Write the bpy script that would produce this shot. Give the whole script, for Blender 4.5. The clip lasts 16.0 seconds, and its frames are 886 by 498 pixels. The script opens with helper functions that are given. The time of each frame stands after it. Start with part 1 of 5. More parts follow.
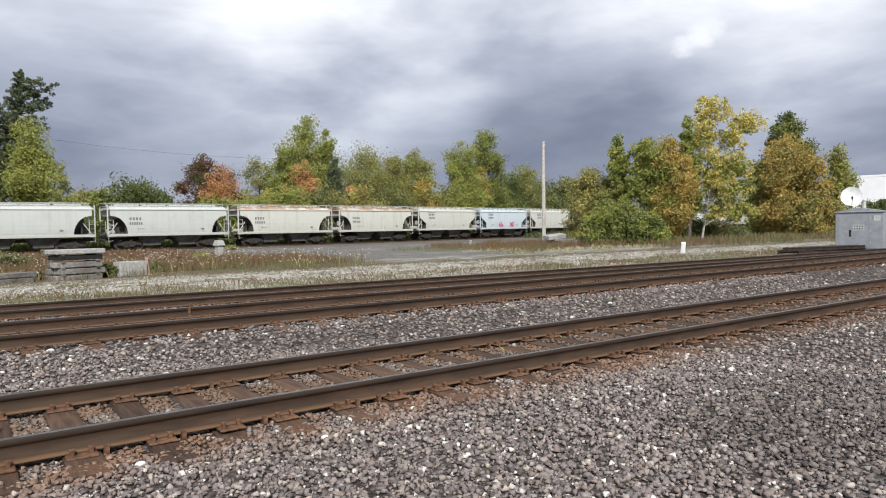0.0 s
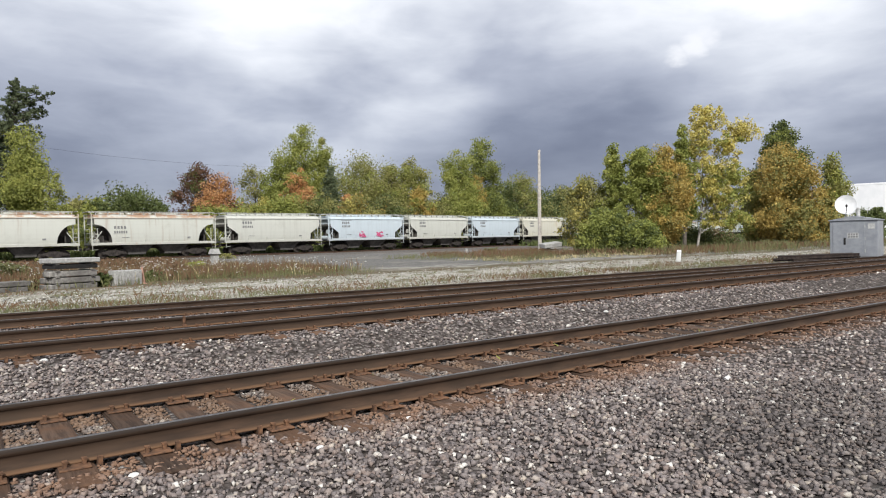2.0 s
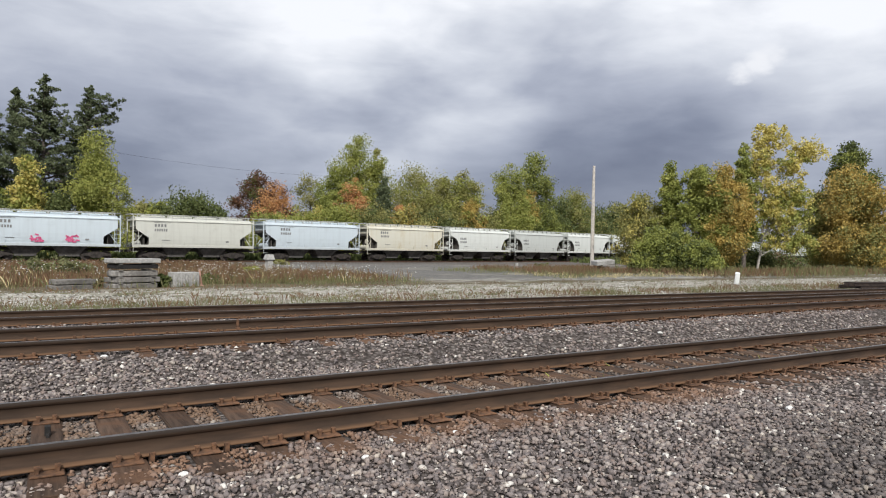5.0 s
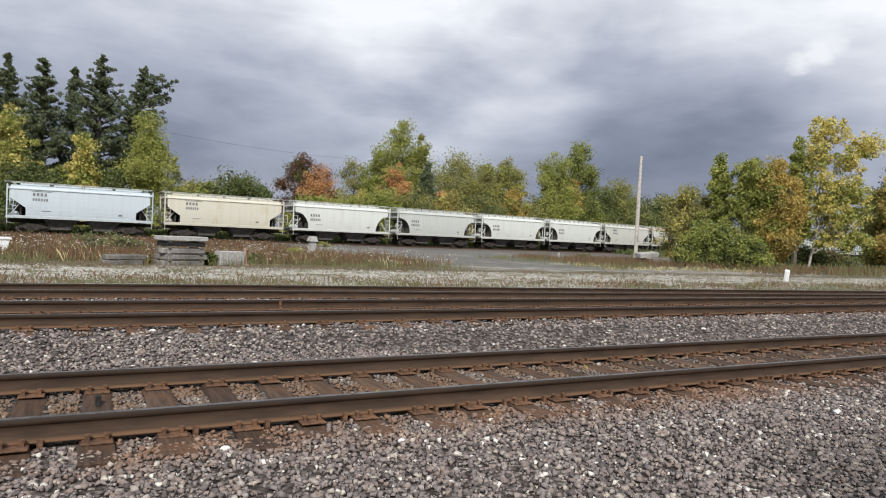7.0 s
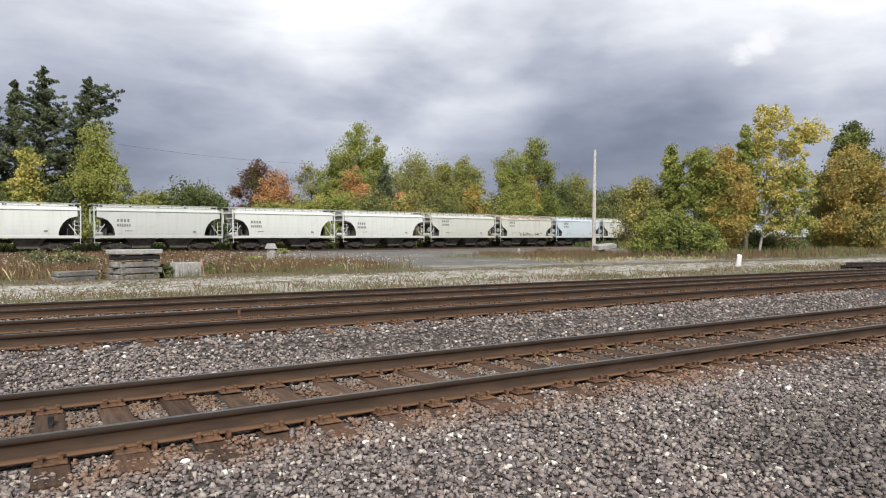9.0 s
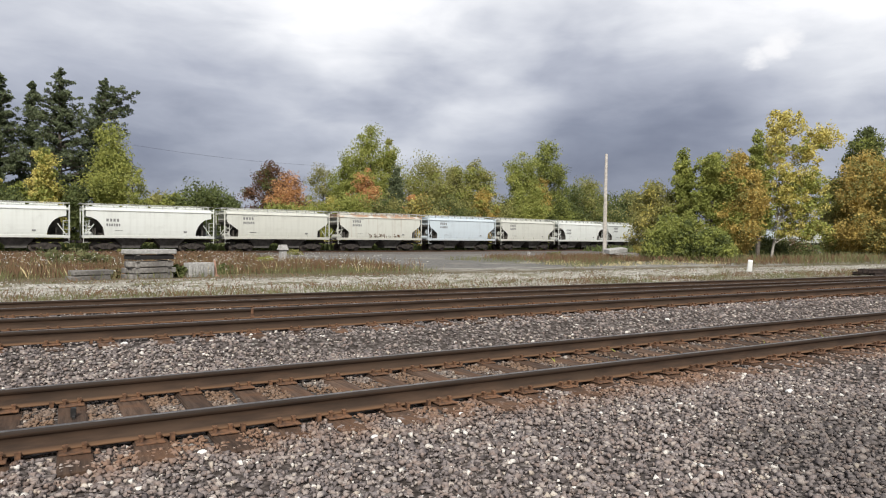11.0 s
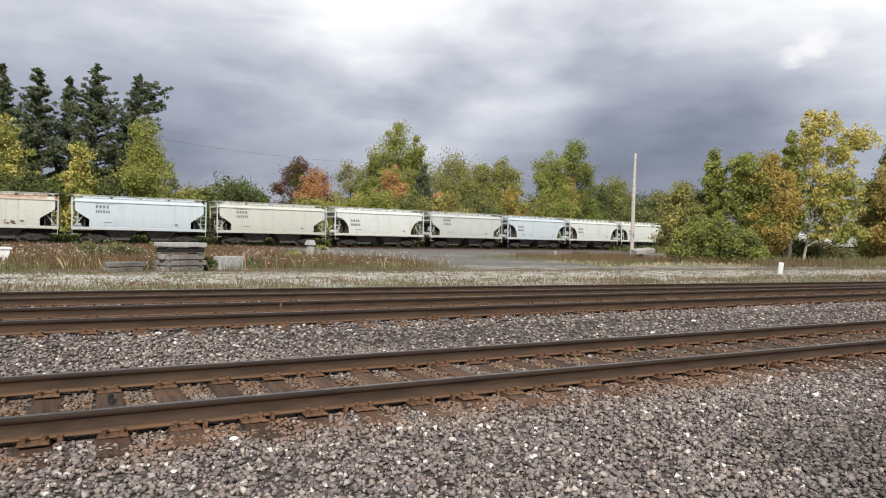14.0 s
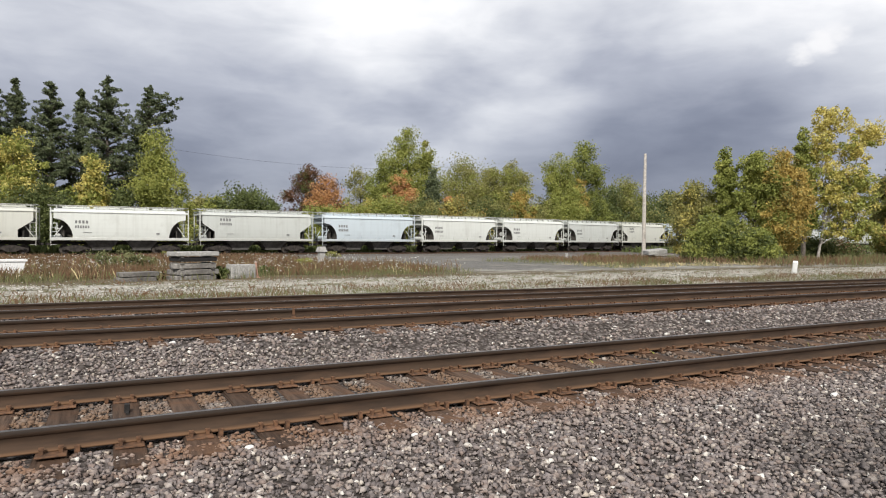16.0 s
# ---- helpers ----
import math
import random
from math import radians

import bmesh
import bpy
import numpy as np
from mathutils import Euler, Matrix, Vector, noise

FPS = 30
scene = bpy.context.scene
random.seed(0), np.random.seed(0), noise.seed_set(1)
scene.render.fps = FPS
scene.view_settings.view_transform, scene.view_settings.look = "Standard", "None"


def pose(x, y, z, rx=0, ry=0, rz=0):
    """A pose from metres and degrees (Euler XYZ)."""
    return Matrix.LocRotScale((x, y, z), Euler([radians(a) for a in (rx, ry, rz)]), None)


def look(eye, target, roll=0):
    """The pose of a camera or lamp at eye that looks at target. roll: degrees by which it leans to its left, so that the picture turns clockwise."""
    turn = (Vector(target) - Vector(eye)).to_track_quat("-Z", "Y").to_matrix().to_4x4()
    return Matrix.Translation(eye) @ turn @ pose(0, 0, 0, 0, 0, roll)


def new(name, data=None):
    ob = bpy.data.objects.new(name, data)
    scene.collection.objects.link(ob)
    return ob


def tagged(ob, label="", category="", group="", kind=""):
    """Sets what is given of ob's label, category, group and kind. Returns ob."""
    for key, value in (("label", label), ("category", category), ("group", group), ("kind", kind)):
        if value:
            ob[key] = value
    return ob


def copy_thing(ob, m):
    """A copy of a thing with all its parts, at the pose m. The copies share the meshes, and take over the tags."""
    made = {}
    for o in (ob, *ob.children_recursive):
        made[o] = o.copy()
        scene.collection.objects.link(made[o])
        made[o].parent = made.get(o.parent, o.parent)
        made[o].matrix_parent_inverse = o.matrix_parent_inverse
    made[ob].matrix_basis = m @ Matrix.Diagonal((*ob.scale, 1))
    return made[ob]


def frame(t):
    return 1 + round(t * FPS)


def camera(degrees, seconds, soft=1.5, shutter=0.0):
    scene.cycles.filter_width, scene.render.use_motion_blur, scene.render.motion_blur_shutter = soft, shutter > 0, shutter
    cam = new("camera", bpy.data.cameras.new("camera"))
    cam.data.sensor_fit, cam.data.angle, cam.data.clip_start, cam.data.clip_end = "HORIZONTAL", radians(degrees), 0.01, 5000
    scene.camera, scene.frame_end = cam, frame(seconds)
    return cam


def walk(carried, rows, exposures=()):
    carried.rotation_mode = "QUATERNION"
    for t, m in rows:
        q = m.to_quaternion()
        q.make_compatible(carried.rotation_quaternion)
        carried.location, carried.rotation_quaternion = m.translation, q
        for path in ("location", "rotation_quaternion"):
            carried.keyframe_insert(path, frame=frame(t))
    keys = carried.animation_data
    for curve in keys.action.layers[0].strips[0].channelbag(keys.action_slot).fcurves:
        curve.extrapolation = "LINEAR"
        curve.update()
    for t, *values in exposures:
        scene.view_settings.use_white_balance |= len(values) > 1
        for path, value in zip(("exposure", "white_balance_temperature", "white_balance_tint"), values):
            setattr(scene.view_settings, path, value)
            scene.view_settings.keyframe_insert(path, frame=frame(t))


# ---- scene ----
cam = camera(67.43, 16.0, soft=1.1)
PATH = [
    (0.0, pose(0.023, 0.075, 1.525, 88.336, 1.109, -34.994)),
    (0.5, pose(0.019, 0.087, 1.533, 88.294, 0.797, -35.081)),
    (1.0, pose(0.020, 0.085, 1.533, 88.460, 0.902, -35.237)),
    (1.5, pose(0.029, 0.084, 1.528, 88.791, 1.088, -35.329)),
    (2.0, pose(0.028, 0.079, 1.532, 89.041, 1.159, -35.339)),
    (2.5, pose(0.027, 0.081, 1.536, 89.368, 1.043, -35.124)),
    (3.0, pose(0.030, 0.086, 1.536, 89.753, 1.356, -34.560)),
    (3.5, pose(0.034, 0.086, 1.530, 90.102, 1.327, -34.095)),
    (4.0, pose(0.039, 0.101, 1.531, 90.298, 0.761, -33.337)),
    (6.5, pose(0.034, 0.137, 1.522, 89.235, -2.455, -27.740)),
    (7.0, pose(0.036, 0.137, 1.533, 88.897, -2.560, -27.431)),
    (7.5, pose(0.044, 0.126, 1.523, 88.839, -2.390, -27.946)),
    (8.0, pose(0.057, 0.111, 1.522, 88.793, -0.869, -29.641)),
    (8.5, pose(0.059, 0.102, 1.525, 88.729, -0.103, -30.519)),
    (9.0, pose(0.067, 0.099, 1.520, 89.003, 0.054, -30.814)),
    (11.5, pose(-0.022, -0.112, 1.521, 89.207, -0.684, -29.406)),
    (12.0, pose(-0.030, -0.135, 1.516, 88.962, -0.927, -28.841)),
    (12.5, pose(-0.047, -0.157, 1.519, 88.854, -1.035, -28.288)),
    (13.0, pose(-0.054, -0.162, 1.519, 88.815, -1.321, -27.983)),
    (13.5, pose(-0.057, -0.162, 1.519, 88.880, -1.289, -27.793)),
    (14.0, pose(-0.061, -0.155, 1.519, 88.980, -1.311, -27.638)),
    (14.5, pose(-0.062, -0.150, 1.518, 89.093, -1.571, -27.479)),
    (15.0, pose(-0.070, -0.151, 1.518, 89.193, -1.671, -27.257)),
    (15.5, pose(-0.068, -0.149, 1.523, 89.257, -1.062, -27.022)),
    (16.0, pose(-0.064, -0.143, 1.525, 89.342, -0.263, -26.729)),
]
walk(cam, PATH, exposures=[(0.0, 0.12, 6350, 10), (3.5, 0.03, 6350, 10), (4.5, -0.02, 6370, 10), (6.5, -0.03, 6400, 10), (7.5, 0.02, 6420, 10), (8.5, 0.10, 6480, 10), (9.2, 0.10, 6500, 10), (11.5, 0.09, 6600, 10), (16.0, 0.07, 6600, 10)])

# ---- light and sky ----
SUN_AZ, SUN_EL = 205.0, 40.0          # compass from +y clockwise, degrees
world = bpy.data.worlds.new("sky")
scene.world = world
world.use_nodes = True


class Net:
    """Short hand for wiring nodes."""

    def __init__(self, tree):
        self.t = tree
        tree.nodes.clear()

    def n(self, kind, **kw):
        node = self.t.nodes.new(kind)
        for k, v in kw.items():
            if k == "op":
                node.operation = v
            elif k == "blend":
                node.blend_type = v
            elif k == "dims":
                node.noise_dimensions = v
            elif k == "feature":
                node.feature = v
            elif k == "dtype":
                node.data_type = v
        return node

    def put(self, sock, v):
        if isinstance(v, bpy.types.NodeSocket):
            self.t.links.new(v, sock)
        elif v is not None:
            if isinstance(v, (tuple, list)) and len(v) == 3 and sock.type == "RGBA":
                v = (*v, 1)
            sock.default_value = v

    def math(self, op, a, b=None, c=None, clamp=False):
        m = self.n("ShaderNodeMath", op=op)
        m.use_clamp = clamp
        for s, v in zip(m.inputs, (a, b, c)):
            self.put(s, v)
        return m.outputs[0]

    def vmath(self, op, a, b=None):
        m = self.n("ShaderNodeVectorMath", op=op)
        self.put(m.inputs[0], a)
        self.put(m.inputs[1], b)
        return m.outputs["Value"] if op in ("DOT_PRODUCT", "LENGTH", "DISTANCE") else m.outputs[0]

    def mix(self, f, a, b, blend="MIX"):
        m = self.n("ShaderNodeMix", dtype="RGBA", blend=blend)
        self.put(m.inputs[0], f)
        self.put(m.inputs[6], a)
        self.put(m.inputs[7], b)
        return m.outputs[2]

    def noise(self, vec, scale, detail=4, rough=0.55, dist=0.0):
        m = self.n("ShaderNodeTexNoise")
        self.put(m.inputs["Vector"], vec)
        m.inputs["Scale"].default_value, m.inputs["Detail"].default_value = scale, detail
        m.inputs["Roughness"].default_value, m.inputs["Distortion"].default_value = rough, dist
        return m.outputs["Fac"]

    def ramp(self, f, stops):
        m = self.n("ShaderNodeValToRGB")
        r = m.color_ramp
        while len(r.elements) < len(stops):
            r.elements.new(0.5)
        for e, (p, c) in zip(r.elements, stops):
            e.position = p
            e.color = (c, c, c, 1) if isinstance(c, (int, float)) else (*c, 1)
        self.put(m.inputs[0], f)
        return m.outputs[0]

    def step(self, v, lo, hi):
        m = self.n("ShaderNodeMapRange")
        m.interpolation_type = "SMOOTHSTEP"
        self.put(m.inputs[0], v)
        m.inputs[1].default_value, m.inputs[2].default_value = lo, hi
        return m.outputs[0]

    def xyz(self, vec):
        m = self.n("ShaderNodeSeparateXYZ")
        self.put(m.inputs[0], vec)
        return m.outputs

    def vec(self, x, y, z):
        m = self.n("ShaderNodeCombineXYZ")
        for s, v in zip(m.inputs, (x, y, z)):
            self.put(s, v)
        return m.outputs[0]


def build_sky():
    w = Net(world.node_tree)
    d = w.n("ShaderNodeTexCoord").outputs["Generated"]
    x, y, z = w.xyz(d)
    up = w.math("MAXIMUM", z, 0.0)
    flat = w.math("ADD", up, 0.26)
    deck = w.vec(w.math("DIVIDE", x, flat), w.math("DIVIDE", y, flat), 0.0)
    puff = w.vmath("MULTIPLY", d, (1.0, 1.0, 2.1))
    big = w.noise(deck, 0.85, 3, 0.42, 0.1)
    mid = w.noise(w.vmath("ADD", puff, (7.3, 2.1, 0)), 3.4, 4, 0.45, 0.2)
    fine = w.noise(w.vmath("ADD", w.vmath("MULTIPLY", puff, (1.0, 1.0, 1.5)), (1.3, 5.2, 0)), 8.0, 5, 0.55, 0.3)
    lump = w.math("ADD", w.math("MULTIPLY", big, 0.28), w.math("ADD", w.math("MULTIPLY", mid, 0.50), w.math("MULTIPLY", fine, 0.20)))
    # thin bright cloud high up ahead and to the right, a heavy bank lower down
    high = w.step(up, 0.06, 0.36)
    shade = w.math("ADD", w.math("MULTIPLY", w.math("SUBTRACT", lump, 0.5), 1.75), w.math("ADD", w.math("MULTIPLY", high, 0.30), 0.475))
    for way, wide, gain in CLOUDS:
        lobe = w.step(w.math("ADD", w.vmath("DOT_PRODUCT", d, way), w.math("MULTIPLY", w.math("SUBTRACT", mid, 0.5), 0.05)), math.cos(radians(wide)), 1.0)
        shade = w.math("ADD", shade, w.math("MULTIPLY", lobe, gain))
    cloud = w.ramp(shade, [(0.02, (0.145, 0.162, 0.232)), (0.30, (0.258, 0.282, 0.365)), (0.55, (0.455, 0.483, 0.570)), (0.80, (0.74, 0.765, 0.825)), (1.0, (1.01, 1.02, 1.05))])
    # a small torn gap, longer than wide
    tear = w.math("MULTIPLY", w.math("SUBTRACT", w.noise(deck, 7.0, 4, 0.6), 0.5), 0.0007)
    gap = w.vmath("DOT_PRODUCT", d, GAP[0])
    for way in GAP[1:]:
        gap = w.math("MAXIMUM", gap, w.vmath("DOT_PRODUCT", d, way))
    hole = w.step(w.math("ADD", gap, tear), 0.99972, 1.00003)
    cloud = w.mix(w.math("MULTIPLY", hole, 0.85), cloud, (0.97, 0.97, 0.99))
    air = w.n("ShaderNodeTexSky")
    air.sky_type = "NISHITA"
    air.sun_disc = False
    air.sun_elevation, air.sun_rotation = radians(SUN_EL), radians(SUN_AZ)
    bg_air, bg_cloud = w.n("ShaderNodeBackground"), w.n("ShaderNodeBackground")
    w.put(bg_air.inputs[0], air.outputs[0])
    bg_air.inputs[1].default_value = 0.1
    w.put(bg_cloud.inputs[0], cloud)
    bg_cloud.inputs[1].default_value = SKY
    both = w.n("ShaderNodeMixShader")
    both.inputs[0].default_value = 0.94
    w.t.links.new(bg_air.outputs[0], both.inputs[1])
    w.t.links.new(bg_cloud.outputs[0], both.inputs[2])
    out = w.n("ShaderNodeOutputWorld")
    w.t.links.new(both.outputs[0], out.inputs[0])


SKY = 1.0
GAP = [(0.7955, 0.5548, 0.2435), (0.7991, 0.5470, 0.2490), (0.8040, 0.5383, 0.2527), (0.8070, 0.5310, 0.2580), (0.8110, 0.5220, 0.2640)]
# direction, reach in degrees, gain in brightness
CLOUDS = [((0.404, 0.856, 0.323), 18.0, 0.22), ((0.597, 0.743, 0.302), 14.0, 0.16), ((0.867, 0.459, 0.195), 12.0, 0.12), ((0.715, 0.692, 0.099), 11.0, -0.21), ((0.614, 0.784, 0.091), 9.0, -0.13), ((0.792, 0.601, 0.108), 9.0, -0.17), ((0.474, 0.877, 0.081), 8.0, -0.06), ((0.147, 0.984, 0.102), 14.0, -0.08), ((0.002, 0.983, 0.185), 13.0, -0.08), ((0.73, 0.656, 0.191), 8.0, -0.06)]
build_sky()
sun_data = bpy.data.lights.new("sun", "SUN")
sun_data.energy, sun_data.angle, sun_data.color = 3.95, radians(1.0), (1.0, 0.965, 0.91)
sun = new("sun", sun_data)
sun.matrix_world = look((math.sin(radians(SUN_AZ)) * math.cos(radians(SUN_EL)) * 50, math.cos(radians(SUN_AZ)) * math.cos(radians(SUN_EL)) * 50, math.sin(radians(SUN_EL)) * 50), (0, 0, 0))


# ---- materials ----
def material(name, build, rough=0.8, metal=0.0, spec=0.5):
    m = bpy.data.materials.new(name)
    m.use_nodes = True
    w = Net(m.node_tree)
    bsdf, out = w.n("ShaderNodeBsdfPrincipled"), w.n("ShaderNodeOutputMaterial")
    w.t.links.new(bsdf.outputs[0], out.inputs[0])
    bsdf.inputs["Roughness"].default_value, bsdf.inputs["Metallic"].default_value = rough, metal
    bsdf.inputs["Specular IOR Level"].default_value = spec
    got = build(w)
    colour, bump, strength, dist = got if isinstance(got, tuple) else (got, None, 0.3, 0.01)
    w.put(bsdf.inputs["Base Color"], colour)
    if bump is not None:
        b = w.n("ShaderNodeBump")
        b.inputs["Strength"].default_value, b.inputs["Distance"].default_value = strength, dist
        w.put(b.inputs["Height"], bump)
        w.t.links.new(b.outputs[0], bsdf.inputs["Normal"])
    return m


def obj(w):
    return w.n("ShaderNodeTexCoord").outputs["Object"]


def pos(w):
    return w.n("ShaderNodeNewGeometry").outputs["Position"]


def island(w):
    return w.n("ShaderNodeNewGeometry").outputs["Random Per Island"]


def each(w):
    return w.n("ShaderNodeObjectInfo").outputs["Random"]


def speckled(name, dark, light, scale, rough=0.85, metal=0.0, bump=0.3, dist=0.01, big=None, vary=0.0, spec=0.4):
    """Two-scale mottled surface in object space."""
    def build(w):
        o = obj(w)
        f = w.noise(o, scale, 5, 0.6)
        c = w.mix(w.step(f, 0.3, 0.7), dark, light)
        if big:
            c = w.mix(w.step(w.noise(o, scale * 0.12, 3, 0.5), 0.45, 0.75), c, big)
        if vary:
            c = w.mix(1.0, c, w.ramp(each(w), [(0, 1 - vary), (1, 1.0)]), "MULTIPLY")
        return c, f, bump, dist
    return material(name, build, rough, metal, spec)


def leafy(name, stops, rough=0.6):
    """Leaves whose colour changes from clump to clump and leaf to leaf."""
    def build(w):
        o = obj(w)
        f = w.math("ADD", w.math("MULTIPLY", island(w), 0.24), w.math("MULTIPLY", w.noise(o, 0.7, 4, 0.65), 1.15))
        return w.ramp(w.math("SUBTRACT", f, 0.22), [(i / (len(stops) - 1), c) for i, c in enumerate(stops)])
    m = material(name, build, rough, 0.0, 0.25)
    nt = m.node_tree
    bsdf = [n for n in nt.nodes if n.type == "BSDF_PRINCIPLED"][0]
    out = [n for n in nt.nodes if n.type == "OUTPUT_MATERIAL"][0]
    thin, both = nt.nodes.new("ShaderNodeBsdfTranslucent"), nt.nodes.new("ShaderNodeMixShader")
    both.inputs[0].default_value = 0.2
    src = bsdf.inputs["Base Color"].links[0].from_socket
    nt.links.new(src, thin.inputs[0])
    nt.links.new(bsdf.outputs[0], both.inputs[1])
    nt.links.new(thin.outputs[0], both.inputs[2])
    nt.links.new(both.outputs[0], out.inputs[0])
    return m


def ground_build(w):
    p = pos(w)
    x, y, z = w.xyz(p)
    wob = w.math("MULTIPLY", w.math("SUBTRACT", w.noise(p, 0.35, 4, 0.6), 0.5), 5.0)
    yy = w.math("ADD", y, wob)
    cell = w.n("ShaderNodeTexVoronoi")
    w.put(cell.inputs["Vector"], p)
    cell.inputs["Scale"].default_value = 19.0
    tone = w.xyz(cell.outputs["Color"])[0]
    fine = w.noise(p, 30.0, 3, 0.6)
    stone = w.ramp(tone, [(0.0, (0.060, 0.050, 0.045)), (0.5, (0.138, 0.117, 0.106)), (0.9, (0.225, 0.196, 0.180)), (1.0, (0.42, 0.39, 0.35))])
    # shade in the gaps between stones, painted as darker cell edges
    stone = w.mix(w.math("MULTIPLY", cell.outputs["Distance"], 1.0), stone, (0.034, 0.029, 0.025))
    pale = w.mix(w.step(w.noise(p, 6.0, 5, 0.7), 0.35, 0.65), (0.25, 0.235, 0.195), (0.49, 0.47, 0.415))
    pale = w.mix(w.step(w.noise(p, 0.8, 4, 0.6), 0.46, 0.66), pale, (0.155, 0.145, 0.085))
    soil = w.mix(w.step(fine, 0.3, 0.7), (0.085, 0.070, 0.045), (0.19, 0.155, 0.10))
    soil = w.mix(w.step(w.noise(p, 0.4, 4, 0.6), 0.50, 0.72), soil, (0.10, 0.105, 0.05))
    lot = w.mix(w.step(w.noise(p, 3.0, 6, 0.7), 0.3, 0.7), (0.12, 0.116, 0.108), (0.205, 0.197, 0.183))
    lot = w.mix(w.step(w.noise(p, 0.25, 3, 0.6), 0.5, 0.7), lot, (0.25, 0.235, 0.195))
    # pale worn concrete across the near edge of the tarmac
    worn = w.math("MULTIPLY", w.step(w.math("ABSOLUTE", w.math("SUBTRACT", yy, 30.0)), 3.2, 1.2), w.step(w.noise(w.vmath("MULTIPLY", p, (0.35, 1.2, 1)), 1.3, 5, 0.65), 0.44, 0.60))
    lot = w.mix(w.math("MULTIPLY", worn, 0.85), lot, (0.40, 0.385, 0.335))
    far = w.mix(w.step(w.noise(p, 0.2, 4, 0.6), 0.4, 0.65), (0.07, 0.085, 0.03), (0.16, 0.14, 0.07))
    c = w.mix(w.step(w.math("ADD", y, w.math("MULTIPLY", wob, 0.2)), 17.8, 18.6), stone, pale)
    c = w.mix(w.step(yy, 25.0, 27.5), c, soil)
    in_lot = w.math("MULTIPLY", w.step(w.math("SUBTRACT", x, w.math("MULTIPLY", wob, 1.0)), 13.0, 20.0), w.step(yy, 27.0, 31.0))
    c = w.mix(in_lot, c, lot)
    bed = w.mix(w.step(w.noise(p, 8.0, 4, 0.7), 0.3, 0.7), (0.085, 0.075, 0.068), (0.19, 0.17, 0.155))
    c = w.mix(w.step(yy, 63.0, 68.0), c, bed)
    c = w.mix(w.step(yy, 84.0, 88.0), c, far)
    # oily dark fines beside the walkway
    blot = w.math("MULTIPLY", w.step(w.math("ADD", w.vmath("DISTANCE", w.vmath("MULTIPLY", p, (1, 1.4, 0)), (5.6, 3.6, 0)), w.math("MULTIPLY", wob, 0.5)), 2.9, 1.6), 0.6)
    c = w.mix(blot, c, (0.045, 0.042, 0.04))
    h = w.math("ADD", w.math("MULTIPLY", cell.outputs["Distance"], -1.0), w.math("MULTIPLY", fine, 0.6))
    return c, h, 0.6, 0.03


M = {}
M["ground"] = material("ground", ground_build, 1.0, 0, 0.02)


def stone_build(w):
    r = island(w)
    p = pos(w)
    c = w.ramp(r, [(0.0, (0.070, 0.058, 0.054)), (0.22, (0.145, 0.123, 0.116)), (0.46, (0.225, 0.194, 0.183)), (0.62, (0.205, 0.154, 0.130)), (0.78, (0.275, 0.231, 0.204)), (0.91, (0.36, 0.318, 0.285)), (0.960, (0.42, 0.36, 0.29)), (0.980, (0.66, 0.63, 0.57))])
    f = w.noise(p, 55.0, 4, 0.6)
    c = w.mix(w.math("MULTIPLY", w.step(f, 0.35, 0.75), 0.45), c, w.mix(0.5, c, (0.38, 0.33, 0.31)))
    rust = w.math("MULTIPLY", w.step(w.math("ABSOLUTE", w.math("SUBTRACT", w.xyz(p)[1], 6.13)), 1.75, 1.0), w.step(w.noise(p, 1.7, 3, 0.6), 0.34, 0.56))
    c = w.mix(w.math("MULTIPLY", rust, 0.8), c, (0.215, 0.117, 0.064))
    fines = w.math("MULTIPLY", w.step(w.math("ADD", w.vmath("DISTANCE", w.vmath("MULTIPLY", p, (1, 1.4, 0)), (6.0, 3.5, 0)), w.math("MULTIPLY", w.noise(p, 0.8, 3, 0.6), 2.4)), 3.6, 2.4), 0.55)
    c = w.mix(fines, c, w.mix(0.3, (0.04, 0.038, 0.034), c))
    dirt = w.math("MULTIPLY", w.step(w.math("ABSOLUTE", w.math("SUBTRACT", w.xyz(p)[1], 6.13)), 0.85, 0.65), 0.6)
    c = w.mix(dirt, c, w.mix(0.5, (0.10, 0.085, 0.058), c))
    return c, f, 0.5, 0.004


M["stone"] = material("ballast_stone", stone_build, 0.85, 0, 0.3)


def rail_build(w):
    o = obj(w)
    x, y, z = w.xyz(o)
    f = w.noise(w.vmath("MULTIPLY", o, (2.0, 20.0, 14.0)), 1.0, 5, 0.6)
    c = w.mix(w.step(f, 0.3, 0.7), (0.036, 0.024, 0.017), (0.074, 0.046, 0.030))
    c = w.mix(w.step(w.noise(o, 1.1, 4, 0.6), 0.45, 0.7), c, (0.055, 0.037, 0.025))
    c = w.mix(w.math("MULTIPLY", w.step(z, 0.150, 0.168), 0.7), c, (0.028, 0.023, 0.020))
    foot = w.step(w.math("ADD", z, w.math("MULTIPLY", w.math("SUBTRACT", f, 0.5), 0.03)), 0.046, 0.026)
    return w.mix(w.math("MULTIPLY", foot, 0.8), c, (0.165, 0.092, 0.050)), f, 0.25, 0.004


M["rail"] = material("rusty_rail", rail_build, 0.85, 0.0, 0.2)
M["rail_top"] = speckled("worn_railhead", (0.10, 0.092, 0.088), (0.22, 0.205, 0.195), 9.0, 0.42, 0.7, 0.1, 0.002)
M["plate"] = speckled("rusted_iron", (0.085, 0.048, 0.030), (0.225, 0.115, 0.060), 17.0, 0.9, 0.1, 0.4, 0.006, vary=0.3)


